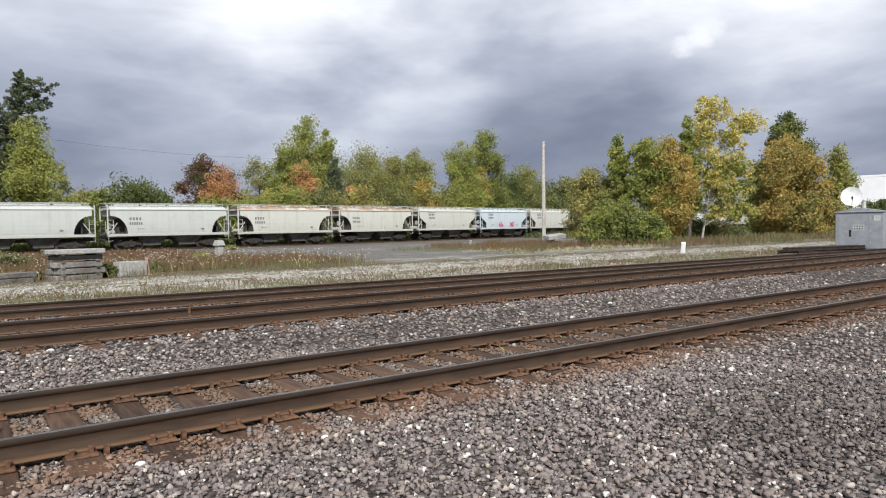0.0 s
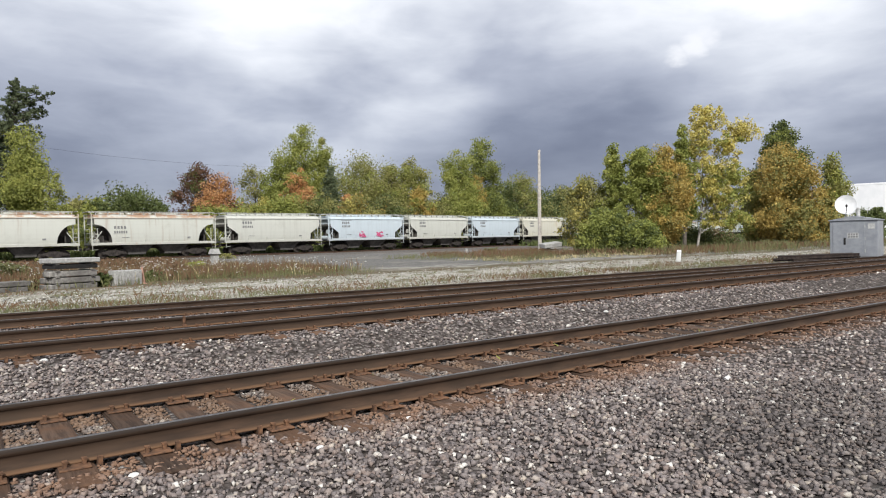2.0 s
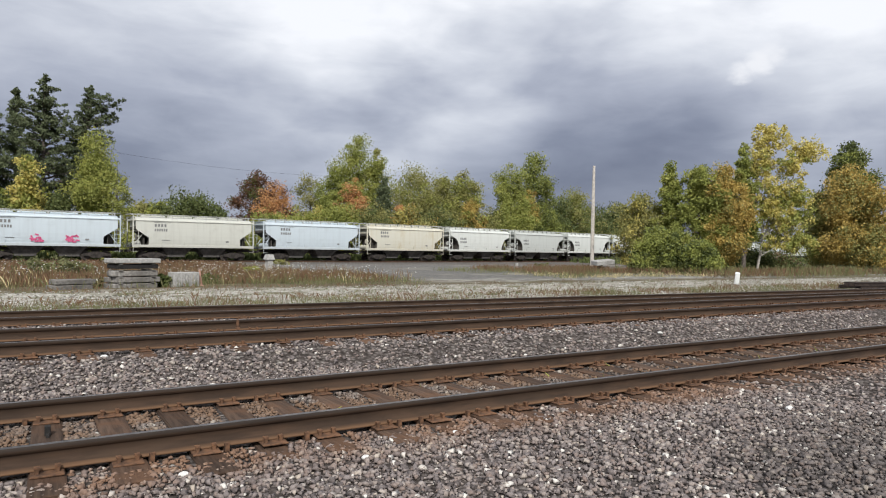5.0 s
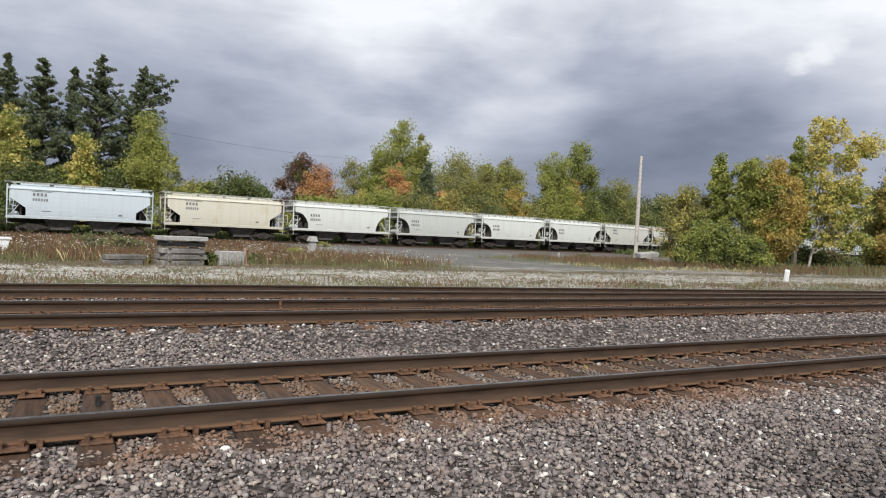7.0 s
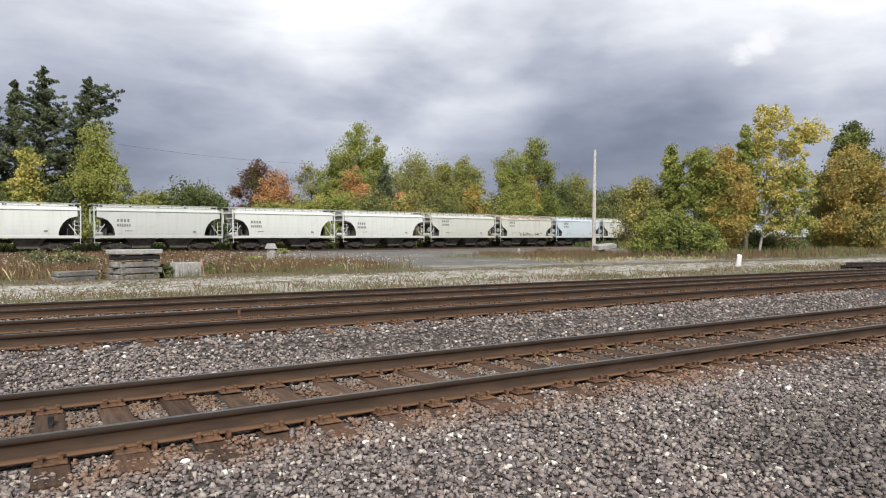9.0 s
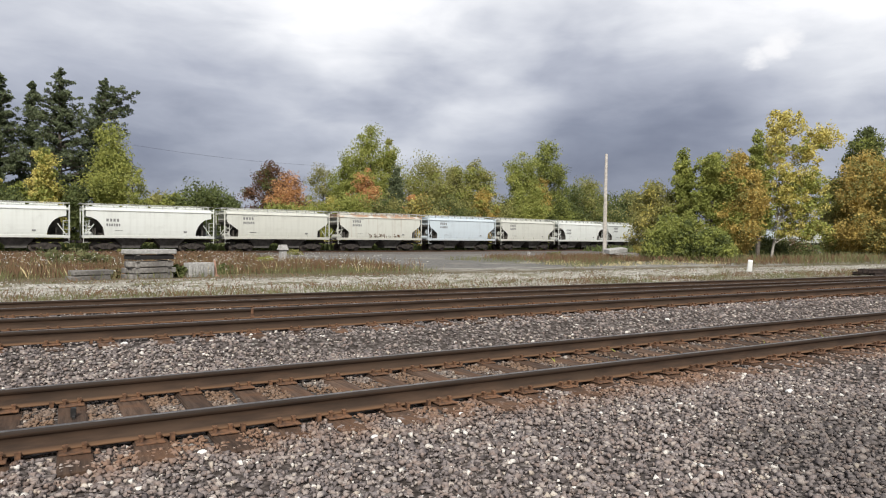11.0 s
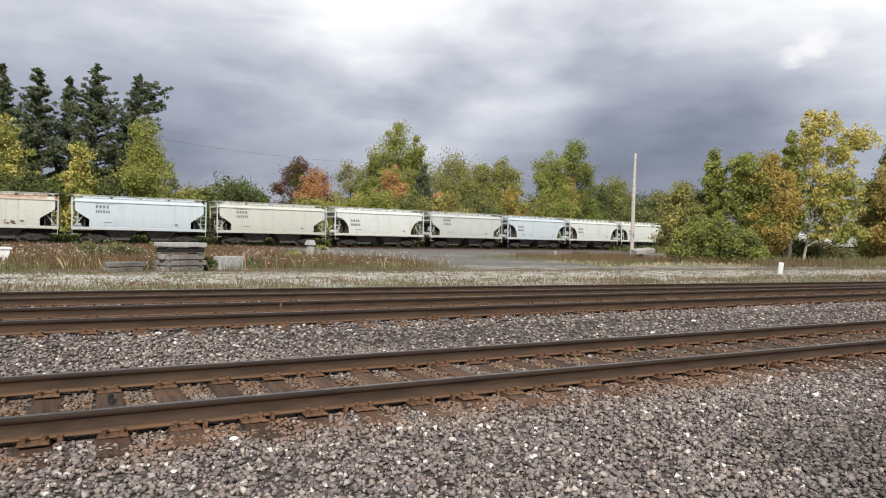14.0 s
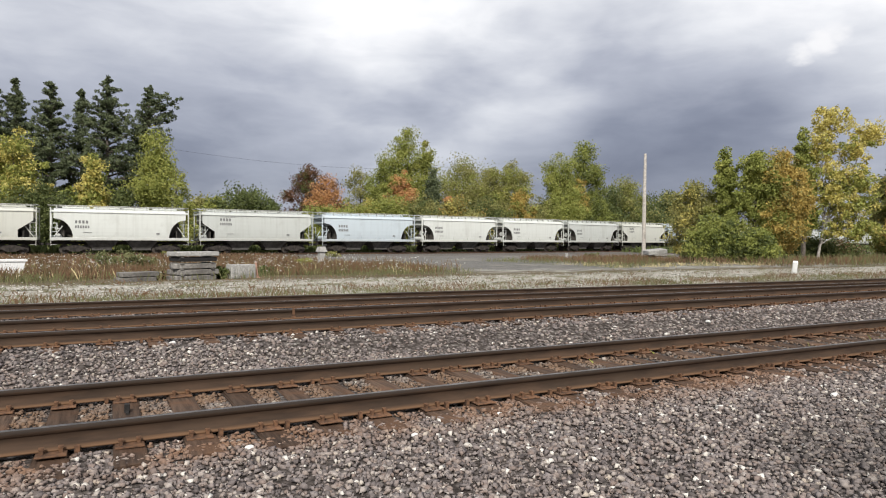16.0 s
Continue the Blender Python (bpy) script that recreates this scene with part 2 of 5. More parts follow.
def sleeper_build(w):
    o = obj(w)
    g = w.noise(w.vmath("MULTIPLY", o, (22.0, 1.6, 20.0)), 1.0, 6, 0.65)
    c = w.mix(w.step(g, 0.3, 0.7), (0.048, 0.031, 0.023), (0.140, 0.092, 0.064))
    c = w.mix(w.math("MULTIPLY", w.step(w.noise(w.vmath("ADD", o, w.vec(each(w), 0.0, 0.0)), 2.2, 3, 0.6), 0.42, 0.66), 0.7), c, (0.15, 0.080, 0.045))
    c = w.mix(1.0, c, w.ramp(each(w), [(0, 0.6), (1, 1.15)]), "MULTIPLY")
    return c, g, 0.7, 0.015


M["sleeper"] = material("weathered_sleeper", sleeper_build, 0.95, 0, 0.2)
M["bark"] = speckled("bark", (0.06, 0.05, 0.042), (0.17, 0.145, 0.12), 7.0, 0.95, 0, 0.8, 0.04)
M["bark_pale"] = speckled("pale_bark", (0.22, 0.20, 0.17), (0.46, 0.43, 0.38), 6.0, 0.9, 0, 0.5, 0.03, (0.13, 0.115, 0.10))


def car_paint(name, base, dirt, rust=0.0):
    def build(w):
        o = obj(w)
        x, y, z = w.xyz(o)
        shift = w.vec(w.math("MULTIPLY", each(w), 40.0), 0.0, 0.0)
        q = w.vmath("ADD", o, shift)
        streak = w.noise(w.vmath("MULTIPLY", q, (3.2, 0.5, 0.16)), 1.0, 5, 0.6)
        blotch = w.noise(q, 0.9, 4, 0.6)
        c = w.mix(w.math("MULTIPLY", w.step(streak, 0.44, 0.78), 0.34), base, dirt)
        c = w.mix(w.math("MULTIPLY", w.step(blotch, 0.5, 0.75), 0.35), c, dirt)
        low = w.math("MULTIPLY", w.step(w.math("ADD", z, w.math("MULTIPLY", streak, 0.7)), 2.15, 1.5), 0.45)
        c = w.mix(low, c, (0.27, 0.25, 0.215))
        if rust:
            top = w.math("MULTIPLY", w.step(z, 3.75, 4.05), w.step(w.noise(q, 0.8, 5, 0.6), 0.40, 0.58))
            run = w.math("MULTIPLY", w.step(streak, 0.55, 0.72), 0.35)
            c = w.mix(w.math("MULTIPLY", w.math("MAXIMUM", top, run), rust), c, (0.33, 0.155, 0.06))
        return c, blotch, 0.12, 0.02
    return material(name, build, 0.55, 0, 0.4)


PAINT = {
    "grey": car_paint("light_grey_paint", (0.505, 0.525, 0.494), (0.345, 0.350, 0.318)),
    "white": car_paint("off_white_paint", (0.625, 0.645, 0.605), (0.431, 0.436, 0.396)),
    "beige": car_paint("beige_paint", (0.535, 0.540, 0.482), (0.361, 0.356, 0.308)),
    "blue": car_paint("pale_blue_paint", (0.515, 0.580, 0.612), (0.378, 0.418, 0.436)),
    "rusty": car_paint("rusting_cream_paint", (0.545, 0.552, 0.492), (0.370, 0.362, 0.308), 0.8),
    "tan": car_paint("stained_tan_paint", (0.585, 0.570, 0.480), (0.430, 0.330, 0.150)),
}
M["under"] = speckled("grimy_underframe", (0.022, 0.019, 0.017), (0.06, 0.05, 0.043), 5.0, 0.85, 0.1)
M["hopper"] = speckled("dusty_hopper_steel", (0.05, 0.047, 0.043), (0.11, 0.103, 0.095), 2.5, 0.8, 0.05)
M["wheel"] = speckled("dirty_wheel_steel", (0.035, 0.03, 0.027), (0.10, 0.085, 0.07), 6.0, 0.7, 0.4)
M["walk"] = speckled("galvanised_grating", (0.42, 0.42, 0.40), (0.60, 0.60, 0.57), 8.0, 0.6, 0.1)
M["letter"] = speckled("faded_black_stencil", (0.12, 0.12, 0.12), (0.25, 0.25, 0.245), 14.0, 0.8)
M["graffiti"] = speckled("magenta_spray_paint", (0.45, 0.03, 0.13), (0.62, 0.16, 0.28), 9.0, 0.6)
M["concrete"] = speckled("weathered_concrete", (0.27, 0.265, 0.25), (0.45, 0.44, 0.415), 11.0, 0.92, 0, 0.4, 0.01, (0.22, 0.215, 0.20))
M["plank"] = speckled("grey_timber", (0.16, 0.15, 0.135), (0.37, 0.35, 0.32), 9.0, 0.92, 0, 0.5, 0.012, (0.12, 0.11, 0.10), 0.4)
M["pole"] = speckled("bleached_pole_timber", (0.36, 0.325, 0.285), (0.58, 0.54, 0.485), 6.0, 0.9, 0, 0.5, 0.02)
M["white"] = speckled("white_enamel", (0.70, 0.71, 0.70), (0.82, 0.82, 0.81), 4.0, 0.45, 0, 0.05)
M["cabinet"] = speckled("aluminium_cabinet", (0.30, 0.315, 0.335), (0.38, 0.395, 0.415), 3.0, 0.45, 0.35, 0.05)
M["cone"] = speckled("faded_orange_plastic", (0.36, 0.19, 0.13), (0.45, 0.27, 0.20), 9.0, 0.7)
M["black"] = speckled("dark_iron", (0.012, 0.012, 0.012), (0.035, 0.032, 0.03), 9.0, 0.7, 0.3)
M["glass"] = speckled("dark_glazing", (0.02, 0.023, 0.026), (0.035, 0.04, 0.045), 1.0, 0.15)
M["cladding"] = speckled("white_metal_cladding", (0.72, 0.73, 0.73), (0.80, 0.80, 0.80), 0.6, 0.5)
LEAF = {
    "green": leafy("green_leaves", [(0.140, 0.172, 0.042), (0.252, 0.278, 0.068), (0.415, 0.390, 0.102)]),
    "lime": leafy("yellow_green_leaves", [(0.160, 0.200, 0.048), (0.300, 0.318, 0.080), (0.500, 0.445, 0.118)]),
    "yellow": leafy("yellow_leaves", [(0.320, 0.300, 0.075), (0.560, 0.480, 0.140), (0.740, 0.650, 0.300)]),
    "gold": leafy("golden_brown_leaves", [(0.215, 0.180, 0.055), (0.450, 0.325, 0.090), (0.640, 0.480, 0.140)]),
    "orange": leafy("orange_leaves", [(0.277, 0.158, 0.063), (0.552, 0.289, 0.124), (0.720, 0.456, 0.207)]),
    "purple": leafy("reddish_brown_leaves", [(0.075, 0.046, 0.030), (0.150, 0.078, 0.045), (0.270, 0.128, 0.060)]),
    "olive": leafy("olive_leaves", [(0.145, 0.160, 0.050), (0.275, 0.264, 0.088), (0.435, 0.380, 0.150)]),
    "pine": leafy("pine_needles", [(0.060, 0.078, 0.044), (0.118, 0.142, 0.072), (0.205, 0.220, 0.105)]),
    "dark": leafy("dark_green_leaves", [(0.060, 0.088, 0.032), (0.118, 0.142, 0.047), (0.195, 0.205, 0.070)]),
    "weed": leafy("dry_reddish_weeds", [(0.082, 0.098, 0.038), (0.145, 0.125, 0.062), (0.185, 0.108, 0.062), (0.215, 0.130, 0.076), (0.32, 0.25, 0.15)]),
    "grass": leafy("grey_green_grass", [(0.092, 0.112, 0.042), (0.172, 0.180, 0.078), (0.345, 0.305, 0.165)]),
    "straw": leafy("dry_straw", [(0.369, 0.300, 0.158), (0.590, 0.493, 0.271), (0.765, 0.667, 0.407)]),
    "bloom": leafy("white_blossom", [(0.55, 0.53, 0.46), (0.72, 0.71, 0.66), (0.8, 0.8, 0.78)]),
}


# ---- mesh helpers ----
def part(name, bm, mat, parent=None, label="", at=None):
    me = bpy.data.meshes.new(name)
    bm.to_mesh(me)
    bm.free()
    me.materials.append(mat)
    ob = new(name, me)
    if parent is not None:
        ob.parent = parent
    if at is not None:
        ob.matrix_basis = at
    if label:
        ob["label"] = label
    return ob


def share(name, me, parent, at):
    """Another object on a mesh that is already there."""
    ob = new(name, me)
    ob.parent = parent
    ob.matrix_basis = at
    return ob


def thing(name, at, label, category, group="", kind=""):
    ob = new(name)
    ob.matrix_basis = at
    return tagged(ob, label, category, group, kind)


def raw(name, verts, faces, mat, parent=None, smooth=False):
    """A mesh from numpy arrays of corners and of equal-sided faces."""
    verts, faces = np.asarray(verts, np.float32), np.asarray(faces, np.int32)
    me = bpy.data.meshes.new(name)
    me.vertices.add(len(verts))
    me.vertices.foreach_set("co", verts.ravel())
    n, k = faces.shape
    me.loops.add(n * k)
    me.loops.foreach_set("vertex_index", faces.ravel())
    me.polygons.add(n)
    me.polygons.foreach_set("loop_start", np.arange(n, dtype=np.int32) * k)
    if smooth:
        me.polygons.foreach_set("use_smooth", np.ones(n, bool))
    me.update(calc_edges=True)
    me.materials.append(mat)
    ob = new(name, me)
    if parent is not None:
        ob.parent = parent
    return ob


def box(bm, x0, x1, y0, y1, z0, z1, bevel=0.0, m=None):
    r = bmesh.ops.create_cube(bm, size=1, matrix=Matrix.LocRotScale(((x0 + x1) / 2, (y0 + y1) / 2, (z0 + z1) / 2), None, (abs(x1 - x0), abs(y1 - y0), abs(z1 - z0))))
    vs = r["verts"]
    if bevel:
        es = list({e for v in vs for e in v.link_edges})
        vs = bmesh.ops.bevel(bm, geom=es, offset=bevel, segments=1, affect="EDGES")["verts"]
    if m is not None:
        bmesh.ops.transform(bm, matrix=m, verts=vs)
    return bm


def rod(bm, a, b, r0, r1=None, n=6):
    a, b = Vector(a), Vector(b)
    d = b - a
    m = Matrix.Translation((a + b) / 2) @ d.to_track_quat("Z", "Y").to_matrix().to_4x4()
    bmesh.ops.create_cone(bm, cap_ends=True, segments=n, radius1=r0, radius2=r0 if r1 is None else r1, depth=d.length, matrix=m)
    return bm


def prism(bm, outline, y0, y1):
    """An outline in x, z drawn out along y."""
    a = [bm.verts.new((x, y0, z)) for x, z in outline]
    b = [bm.verts.new((x, y1, z)) for x, z in outline]
    bm.faces.new(a)
    bm.faces.new(b[::-1])
    for i in range(len(a)):
        j = (i + 1) % len(a)
        bm.faces.new((a[j], a[i], b[i], b[j]))
    bmesh.ops.recalc_face_normals(bm, faces=bm.faces)
    return bm


B = bmesh.new


# ---- ground ----
PROFILE = [(-3000, -0.12), (2.0, -0.12), (4.0, -0.06), (4.6, -0.03), (7.5, -0.03), (8.0, 0.03), (8.5, 0.185), (9.25, 0.185), (9.55, 0.150), (10.7, 0.150), (11.0, 0.185), (12.1, 0.190), (13.2, 0.08), (14.4, -0.10), (18.0, -0.09), (18.6, -0.06), (60, -0.06), (69, 0.0), (75, 0.0), (80, -0.2), (3000, -0.2)]


def ground_height(y):
    ys, zs = zip(*PROFILE)
    return float(np.interp(y, ys, zs))


def train_line(x):
    """The y of the far track's middle line at x."""
    i = np.interp(x, LINE_X, LINE_Y)
    return float(i)


LINE_X = np.arange(-260, 640, 0.5)
slope = 0.22 * np.clip((LINE_X + 10) / 70, 0, 1) + 0.13 * np.clip((LINE_X - 85) / 50, 0, 1)
LINE_Y = 72.0 + np.concatenate([[0], np.cumsum((slope[1:] + slope[:-1]) / 4)])
LINE_S = np.concatenate([[0], np.cumsum(np.hypot(0.5, np.diff(LINE_Y)))])
LINE_S -= np.interp(0, LINE_X, LINE_S)


def build_ground():
    xs = np.unique(np.concatenate([np.linspace(-3000, -60, 12), np.linspace(-60, 300, 181), np.linspace(300, 3000, 12)]))
    ys = np.unique(np.concatenate([np.linspace(-3000, 0, 10), np.linspace(0, 30, 121), np.linspace(30, 160, 80), np.linspace(160, 3000, 14)]))
    gx, gy = np.meshgrid(xs, ys)
    bend = np.interp(gx, LINE_X, LINE_Y, LINE_Y[0], LINE_Y[-1]) - 72.0
    w = np.clip((gy - 40) / 20, 0, 1)
    prof = np.interp(gy - bend * w, *zip(*PROFILE))
    rng = np.random.default_rng(3)
    prof = prof + np.where((gy > 18.5) & (gy < 66), rng.uniform(-0.05, 0.05, gx.shape), 0)
    v = np.stack([gx, gy, prof], -1).reshape(-1, 3)
    nx, ny = len(xs), len(ys)
    i = (np.arange(ny - 1)[:, None] * nx + np.arange(nx - 1)[None]).ravel()
    ob = raw("ground", v, np.stack([i, i + 1, i + nx + 1, i + nx], 1), M["ground"], smooth=True)
    tagged(ob, "flat ground of ballast, pale gravel, weeds and tarmac", "ground", kind="structure")


build_ground()

# ---- tracks ----
GAUGE = 1.505
Y1, Y2 = 5.382, 9.382
RAISED = 0.206                         # the second track lies this much higher


def side_track(x):
    return 16.4 - 0.05 * max(0.0, x - 2.0)


def rail_mesh(path, name, parent):
    """A flat-bottomed rail along points (x, y); foot at z 0.015, head at 0.18."""
    prof = [(-0.07, 0.015), (0.07, 0.015), (0.07, 0.028), (0.012, 0.05), (0.010, 0.132), (0.036, 0.146), (0.036, 0.172), (0.026, 0.18), (-0.026, 0.18), (-0.036, 0.172), (-0.036, 0.146), (-0.010, 0.132), (-0.012, 0.05), (-0.07, 0.028)]
    v, f = [], []
    n = len(prof)
    for k, (x, y) in enumerate(path):
        v += [(x, y + py, pz) for py, pz in prof]
        if k:
            a, b = (k - 1) * n, k * n
            f += [(a + j, a + (j + 1) % n, b + (j + 1) % n, b + j) for j in range(n)]
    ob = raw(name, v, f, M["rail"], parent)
    ob.data.materials.append(M["rail_top"])
    top = np.zeros(len(f), np.int32)
    for k in range(len(path) - 1):
        top[k * n + 7] = 1
    ob.data.polygons.foreach_set("material_index", top)
    return ob


def sleeper_bm(rng):
    bm = box(B(), -0.115, 0.115, -1.3, 1.3, -0.17, 0.0, 0.012)
    for v in bm.verts:
        v.co += Vector((rng.uniform(-0.008, 0.008), rng.uniform(-0.02, 0.02), rng.uniform(-0.008, 0.006)))
    return bm


def build_track(name, label, mid, x0, x1, step, phase, plates_to, group, z=0.0):
    track = thing(name, pose(0, 0, z), label, "railway track", group, "structure")
    rng = random.Random(len(name) + int(mid(0) * 10))
    for side in (-1, 1):
        path = [(x, mid(x) + side * GAUGE / 2) for x in np.linspace(x0, x1, max(2, int((x1 - x0) / 3)))]
        rail_mesh(path, "rail", track)
    meshes = []
    for _ in range(6):
        o = part("sleeper", sleeper_bm(rng), M["sleeper"], track)
        meshes.append(o.data)
        bpy.data.objects.remove(o)
    pm = box(B(), -0.10, 0.10, -0.185, 0.185, 0.0, 0.014, 0.004)
    for sx, sy in ((-0.06, -0.11), (0.06, -0.10), (-0.055, 0.10), (0.06, 0.11)):
        box(pm, sx - 0.013, sx + 0.013, sy - 0.018, sy + 0.018, 0.01, 0.045)
        box(pm, sx - 0.018, sx + 0.018, sy - 0.022, sy + 0.022, 0.045, 0.058)
    p = part("tie_plate", pm, M["plate"], track)
    plate = p.data
    bpy.data.objects.remove(p)
    am = box(box(B(), -0.018, 0.018, -0.10, 0.10, -0.02, 0.014), -0.018, 0.018, -0.10, -0.07, 0.014, 0.045)
    a = part("rail_anchor", am, M["plate"], track)
    anchor = a.data
    bpy.data.objects.remove(a)
    n = 0
    x = x0 + phase
    while x < x1 and n < 300:
        xx = x + rng.uniform(-0.03, 0.03)
        y = mid(xx)
        slope_here = math.degrees(math.atan((mid(xx + 1) - mid(xx - 1)) / 2))
        share("sleeper", rng.choice(meshes), track, pose(xx, y + rng.uniform(-0.04, 0.04), rng.uniform(-0.012, 0.002), 0, rng.uniform(-0.8, 0.8), slope_here + rng.uniform(-1.5, 1.5)))
        if plates_to[0] < xx < plates_to[1]:
            for side in (-1, 1):
                share("tie_plate", plate, track, pose(xx, y + side * GAUGE / 2, 0.001, 0, 0, slope_here))
                if rng.random() < 0.6:
                    share("rail_anchor", anchor, track, pose(xx + rng.choice((-0.16, 0.16)), y + side * GAUGE / 2, 0.0))
        x += step
        n += 1
    return track


main_track = build_track("railway_track", "main railway track with rusty rails on weathered sleepers", lambda x: Y1 + GAUGE / 2, -40, 90, 0.5, 0.07, (-8, 32), "main line tracks")
second_track = build_track("railway_track", "second main railway track with rusty rails on sleepers", lambda x: Y2 + GAUGE / 2, -40, 110, 0.6, 0.3, (-6, 34), "main line tracks", RAISED)
build_track("siding_track", "dark siding track curving in towards the main line", side_track, -40, 80, 0.6, 0.1, (-5, 25), "main line tracks", -0.08)

part("bond_clip", box(box(B(), -0.02, 0.02, -0.03, 0.01, 0.02, 0.185, 0.006), -0.035, 0.035, -0.05, 0.0, 0.02, 0.06, 0.006), M["plate"], second_track, "rusty bond clip on the rail", at=pose(2.69, 10.867, 0.0))
stub = box(B(), -0.022, 0.022, -0.03, 0.03, -0.02, 0.075, 0.006)
box(stub, -0.012, 0.012, -0.10, 0.14, 0.0, 0.02)
part("tie_rod_stub", stub, M["black"], main_track, "dark iron stub on a sleeper", at=pose(0.08, 6.35, 0.0))


def build_far_track():
    track = thing("curved_track", pose(0, 0, 0.03), "curved far track of the goods train on pale ballast", "railway track", kind="structure")
    xs = np.arange(-60, 300, 3.0)
    for side in (-1, 1):
        rail_mesh([(x, train_line(x) + side * GAUGE / 2) for x in xs], "rail", track)
    rng = random.Random(5)
    o = part("sleeper", sleeper_bm(rng), M["sleeper"], track)
    me = o.data
    bpy.data.objects.remove(o)
    x, k = -30.0, 0
    while k < 290:
        share("sleeper", me, track, pose(x, train_line(x), rng.uniform(-0.01, 0.0), 0, 0, math.degrees(math.atan(train_line(x + 0.5) - train_line(x - 0.5)))))
        x += 0.52
        k += 1


build_far_track()

# ---- ballast stones ----
def scatter_stones(name, label, pts, sizes, rng, flat=0.65):
    """Many angular broken stones in one mesh."""
    base = np.array([(-0.9, -0.6, -0.5), (0.9, -0.6, -0.5), (0.0, 0.95, -0.5), (-0.65, -0.4, 0.62), (0.75, -0.35, 0.55), (0.05, 0.6, 0.68)]) * 0.95
    tri = np.array([(0, 1, 4), (0, 4, 3), (1, 2, 5), (1, 5, 4), (2, 0, 3), (2, 3, 5), (3, 4, 5), (0, 2, 1)])
    n = len(pts)
    v = base[None] * rng.uniform(0.6, 1.3, (n, 6, 3)) * rng.uniform(0.68, 1.3, (n, 1, 3)) * np.array([1, 1, flat * 1.1])
    v *= sizes[:, None, None] / 2
    a, b = rng.uniform(0, 6.283, n), rng.uniform(-0.6, 0.6, n)
    ca, sa, cb, sb = np.cos(a), np.sin(a), np.cos(b), np.sin(b)
    x, y, z = v[..., 0], v[..., 1], v[..., 2]
    y, z = y * cb[:, None] - z * sb[:, None], y * sb[:, None] + z * cb[:, None]
    x, y = x * ca[:, None] - y * sa[:, None], x * sa[:, None] + y * ca[:, None]
    v = np.stack([x, y, z], -1) + pts[:, None]
    f = (tri[None] + (np.arange(n) * 6)[:, None, None]).reshape(-1, 3)
    ob = raw(name, v.reshape(-1, 3), f, M["stone"])
    return tagged(ob, label, "gravel", kind="stuff")


def build_ballast():
    rng = np.random.default_rng(11)
    gy, gz = zip(*PROFILE)

    def field(n, dmin, dmax, az0, az1, smin, smax):
        d = np.sqrt(rng.uniform(dmin ** 2, dmax ** 2, n))
        a = np.radians(rng.uniform(az0, az1, n))
        x, y = d * np.sin(a), d * np.cos(a)
        s = smin + (smax - smin) * rng.random(n) ** 1.6
        keep = (y < 18.3) & (y > 1.2)
        bare = np.zeros(n, bool)
        for mid in (Y1 + GAUGE / 2, Y2 + GAUGE / 2):
            for side in (-1, 1):
                bare |= np.abs(y - mid - side * GAUGE / 2) < 0.085
                bare |= np.abs(y - 16.4 + 0.05 * np.maximum(0, x - 2) - side * GAUGE / 2) < 0.085
        x, y, s, bare = x[keep], y[keep], s[keep], bare[keep]
        z = np.interp(y, gy, gz) + rng.uniform(-0.020, 0.024, len(x)) - 0.03 * bare
        # between and just beyond the rails the stones lie lower, so that the sleepers show
        for mid, ph, step in ((Y1 + GAUGE / 2, 0.07, 0.5),):
            near = np.abs(y - mid) < 1.05
            u = np.abs(((x + 40 - ph + step / 2) % step) - step / 2)
            on = near & (u < 0.13)
            z = np.where(on, z - 0.055 - 0.03 * (np.abs(y - mid) < 0.7), z)
        return np.stack([x, y, z], -1), s

    p1, s1 = field(66000, 3.3, 8.6, -12, 74, 0.03, 0.078)
    p2, s2 = field(60000, 8.6, 19.0, -12, 76, 0.04, 0.09)
    p3, s3 = field(16000, 19.0, 42.0, 10, 80, 0.06, 0.12)
    scatter_stones("ballast", "grey crushed stone ballast with white pebbles near the tracks", np.concatenate([p1, p2, p3]), np.concatenate([s1, s2, s3]), rng)
    # pale limestone gravel of the service road
    n = 17000
    x, y = rng.uniform(-12, 60, n), rng.uniform(18.2, 27, n)
    ob = scatter_stones("road_gravel", "pale limestone gravel along the service road", np.stack([x, y, np.full(n, -0.05)], -1), rng.uniform(0.04, 0.10, n), rng)
    ob.data.materials[0] = M["road_stone"]
    # single pale cobbles that stand out on the ballast
    for x, y, s, warm in ((2.78, 9.89, 0.15, 1), (5.54, 9.69, 0.10, 0), (0.67, 9.04, 0.10, 0), (6.58, 4.11, 0.10, 0), (9.43, 8.24, 0.11, 0), (2.10, 4.63, 0.08, 0), (0.87, 4.88, 0.08, 0), (3.05, 4.90, 0.07, 0)):
        bm = B()
        bmesh.ops.create_icosphere(bm, subdivisions=2, radius=s / 2)
        for v in bm.verts:
            v.co *= 0.85 + 0.3 * noise.noise(v.co * 14 + Vector((x, y, 0)))
            v.co.z *= 0.6
        ob = part("cobble", bm, M["cobble_warm" if warm else "cobble"], None, at=pose(x, y, ground_height(y) + 0.02, 0, 0, 40 * x))
        tagged(ob, "buff rounded cobble lying on the ballast" if warm else "white cobble lying on the ballast", "stone", "pale cobbles")


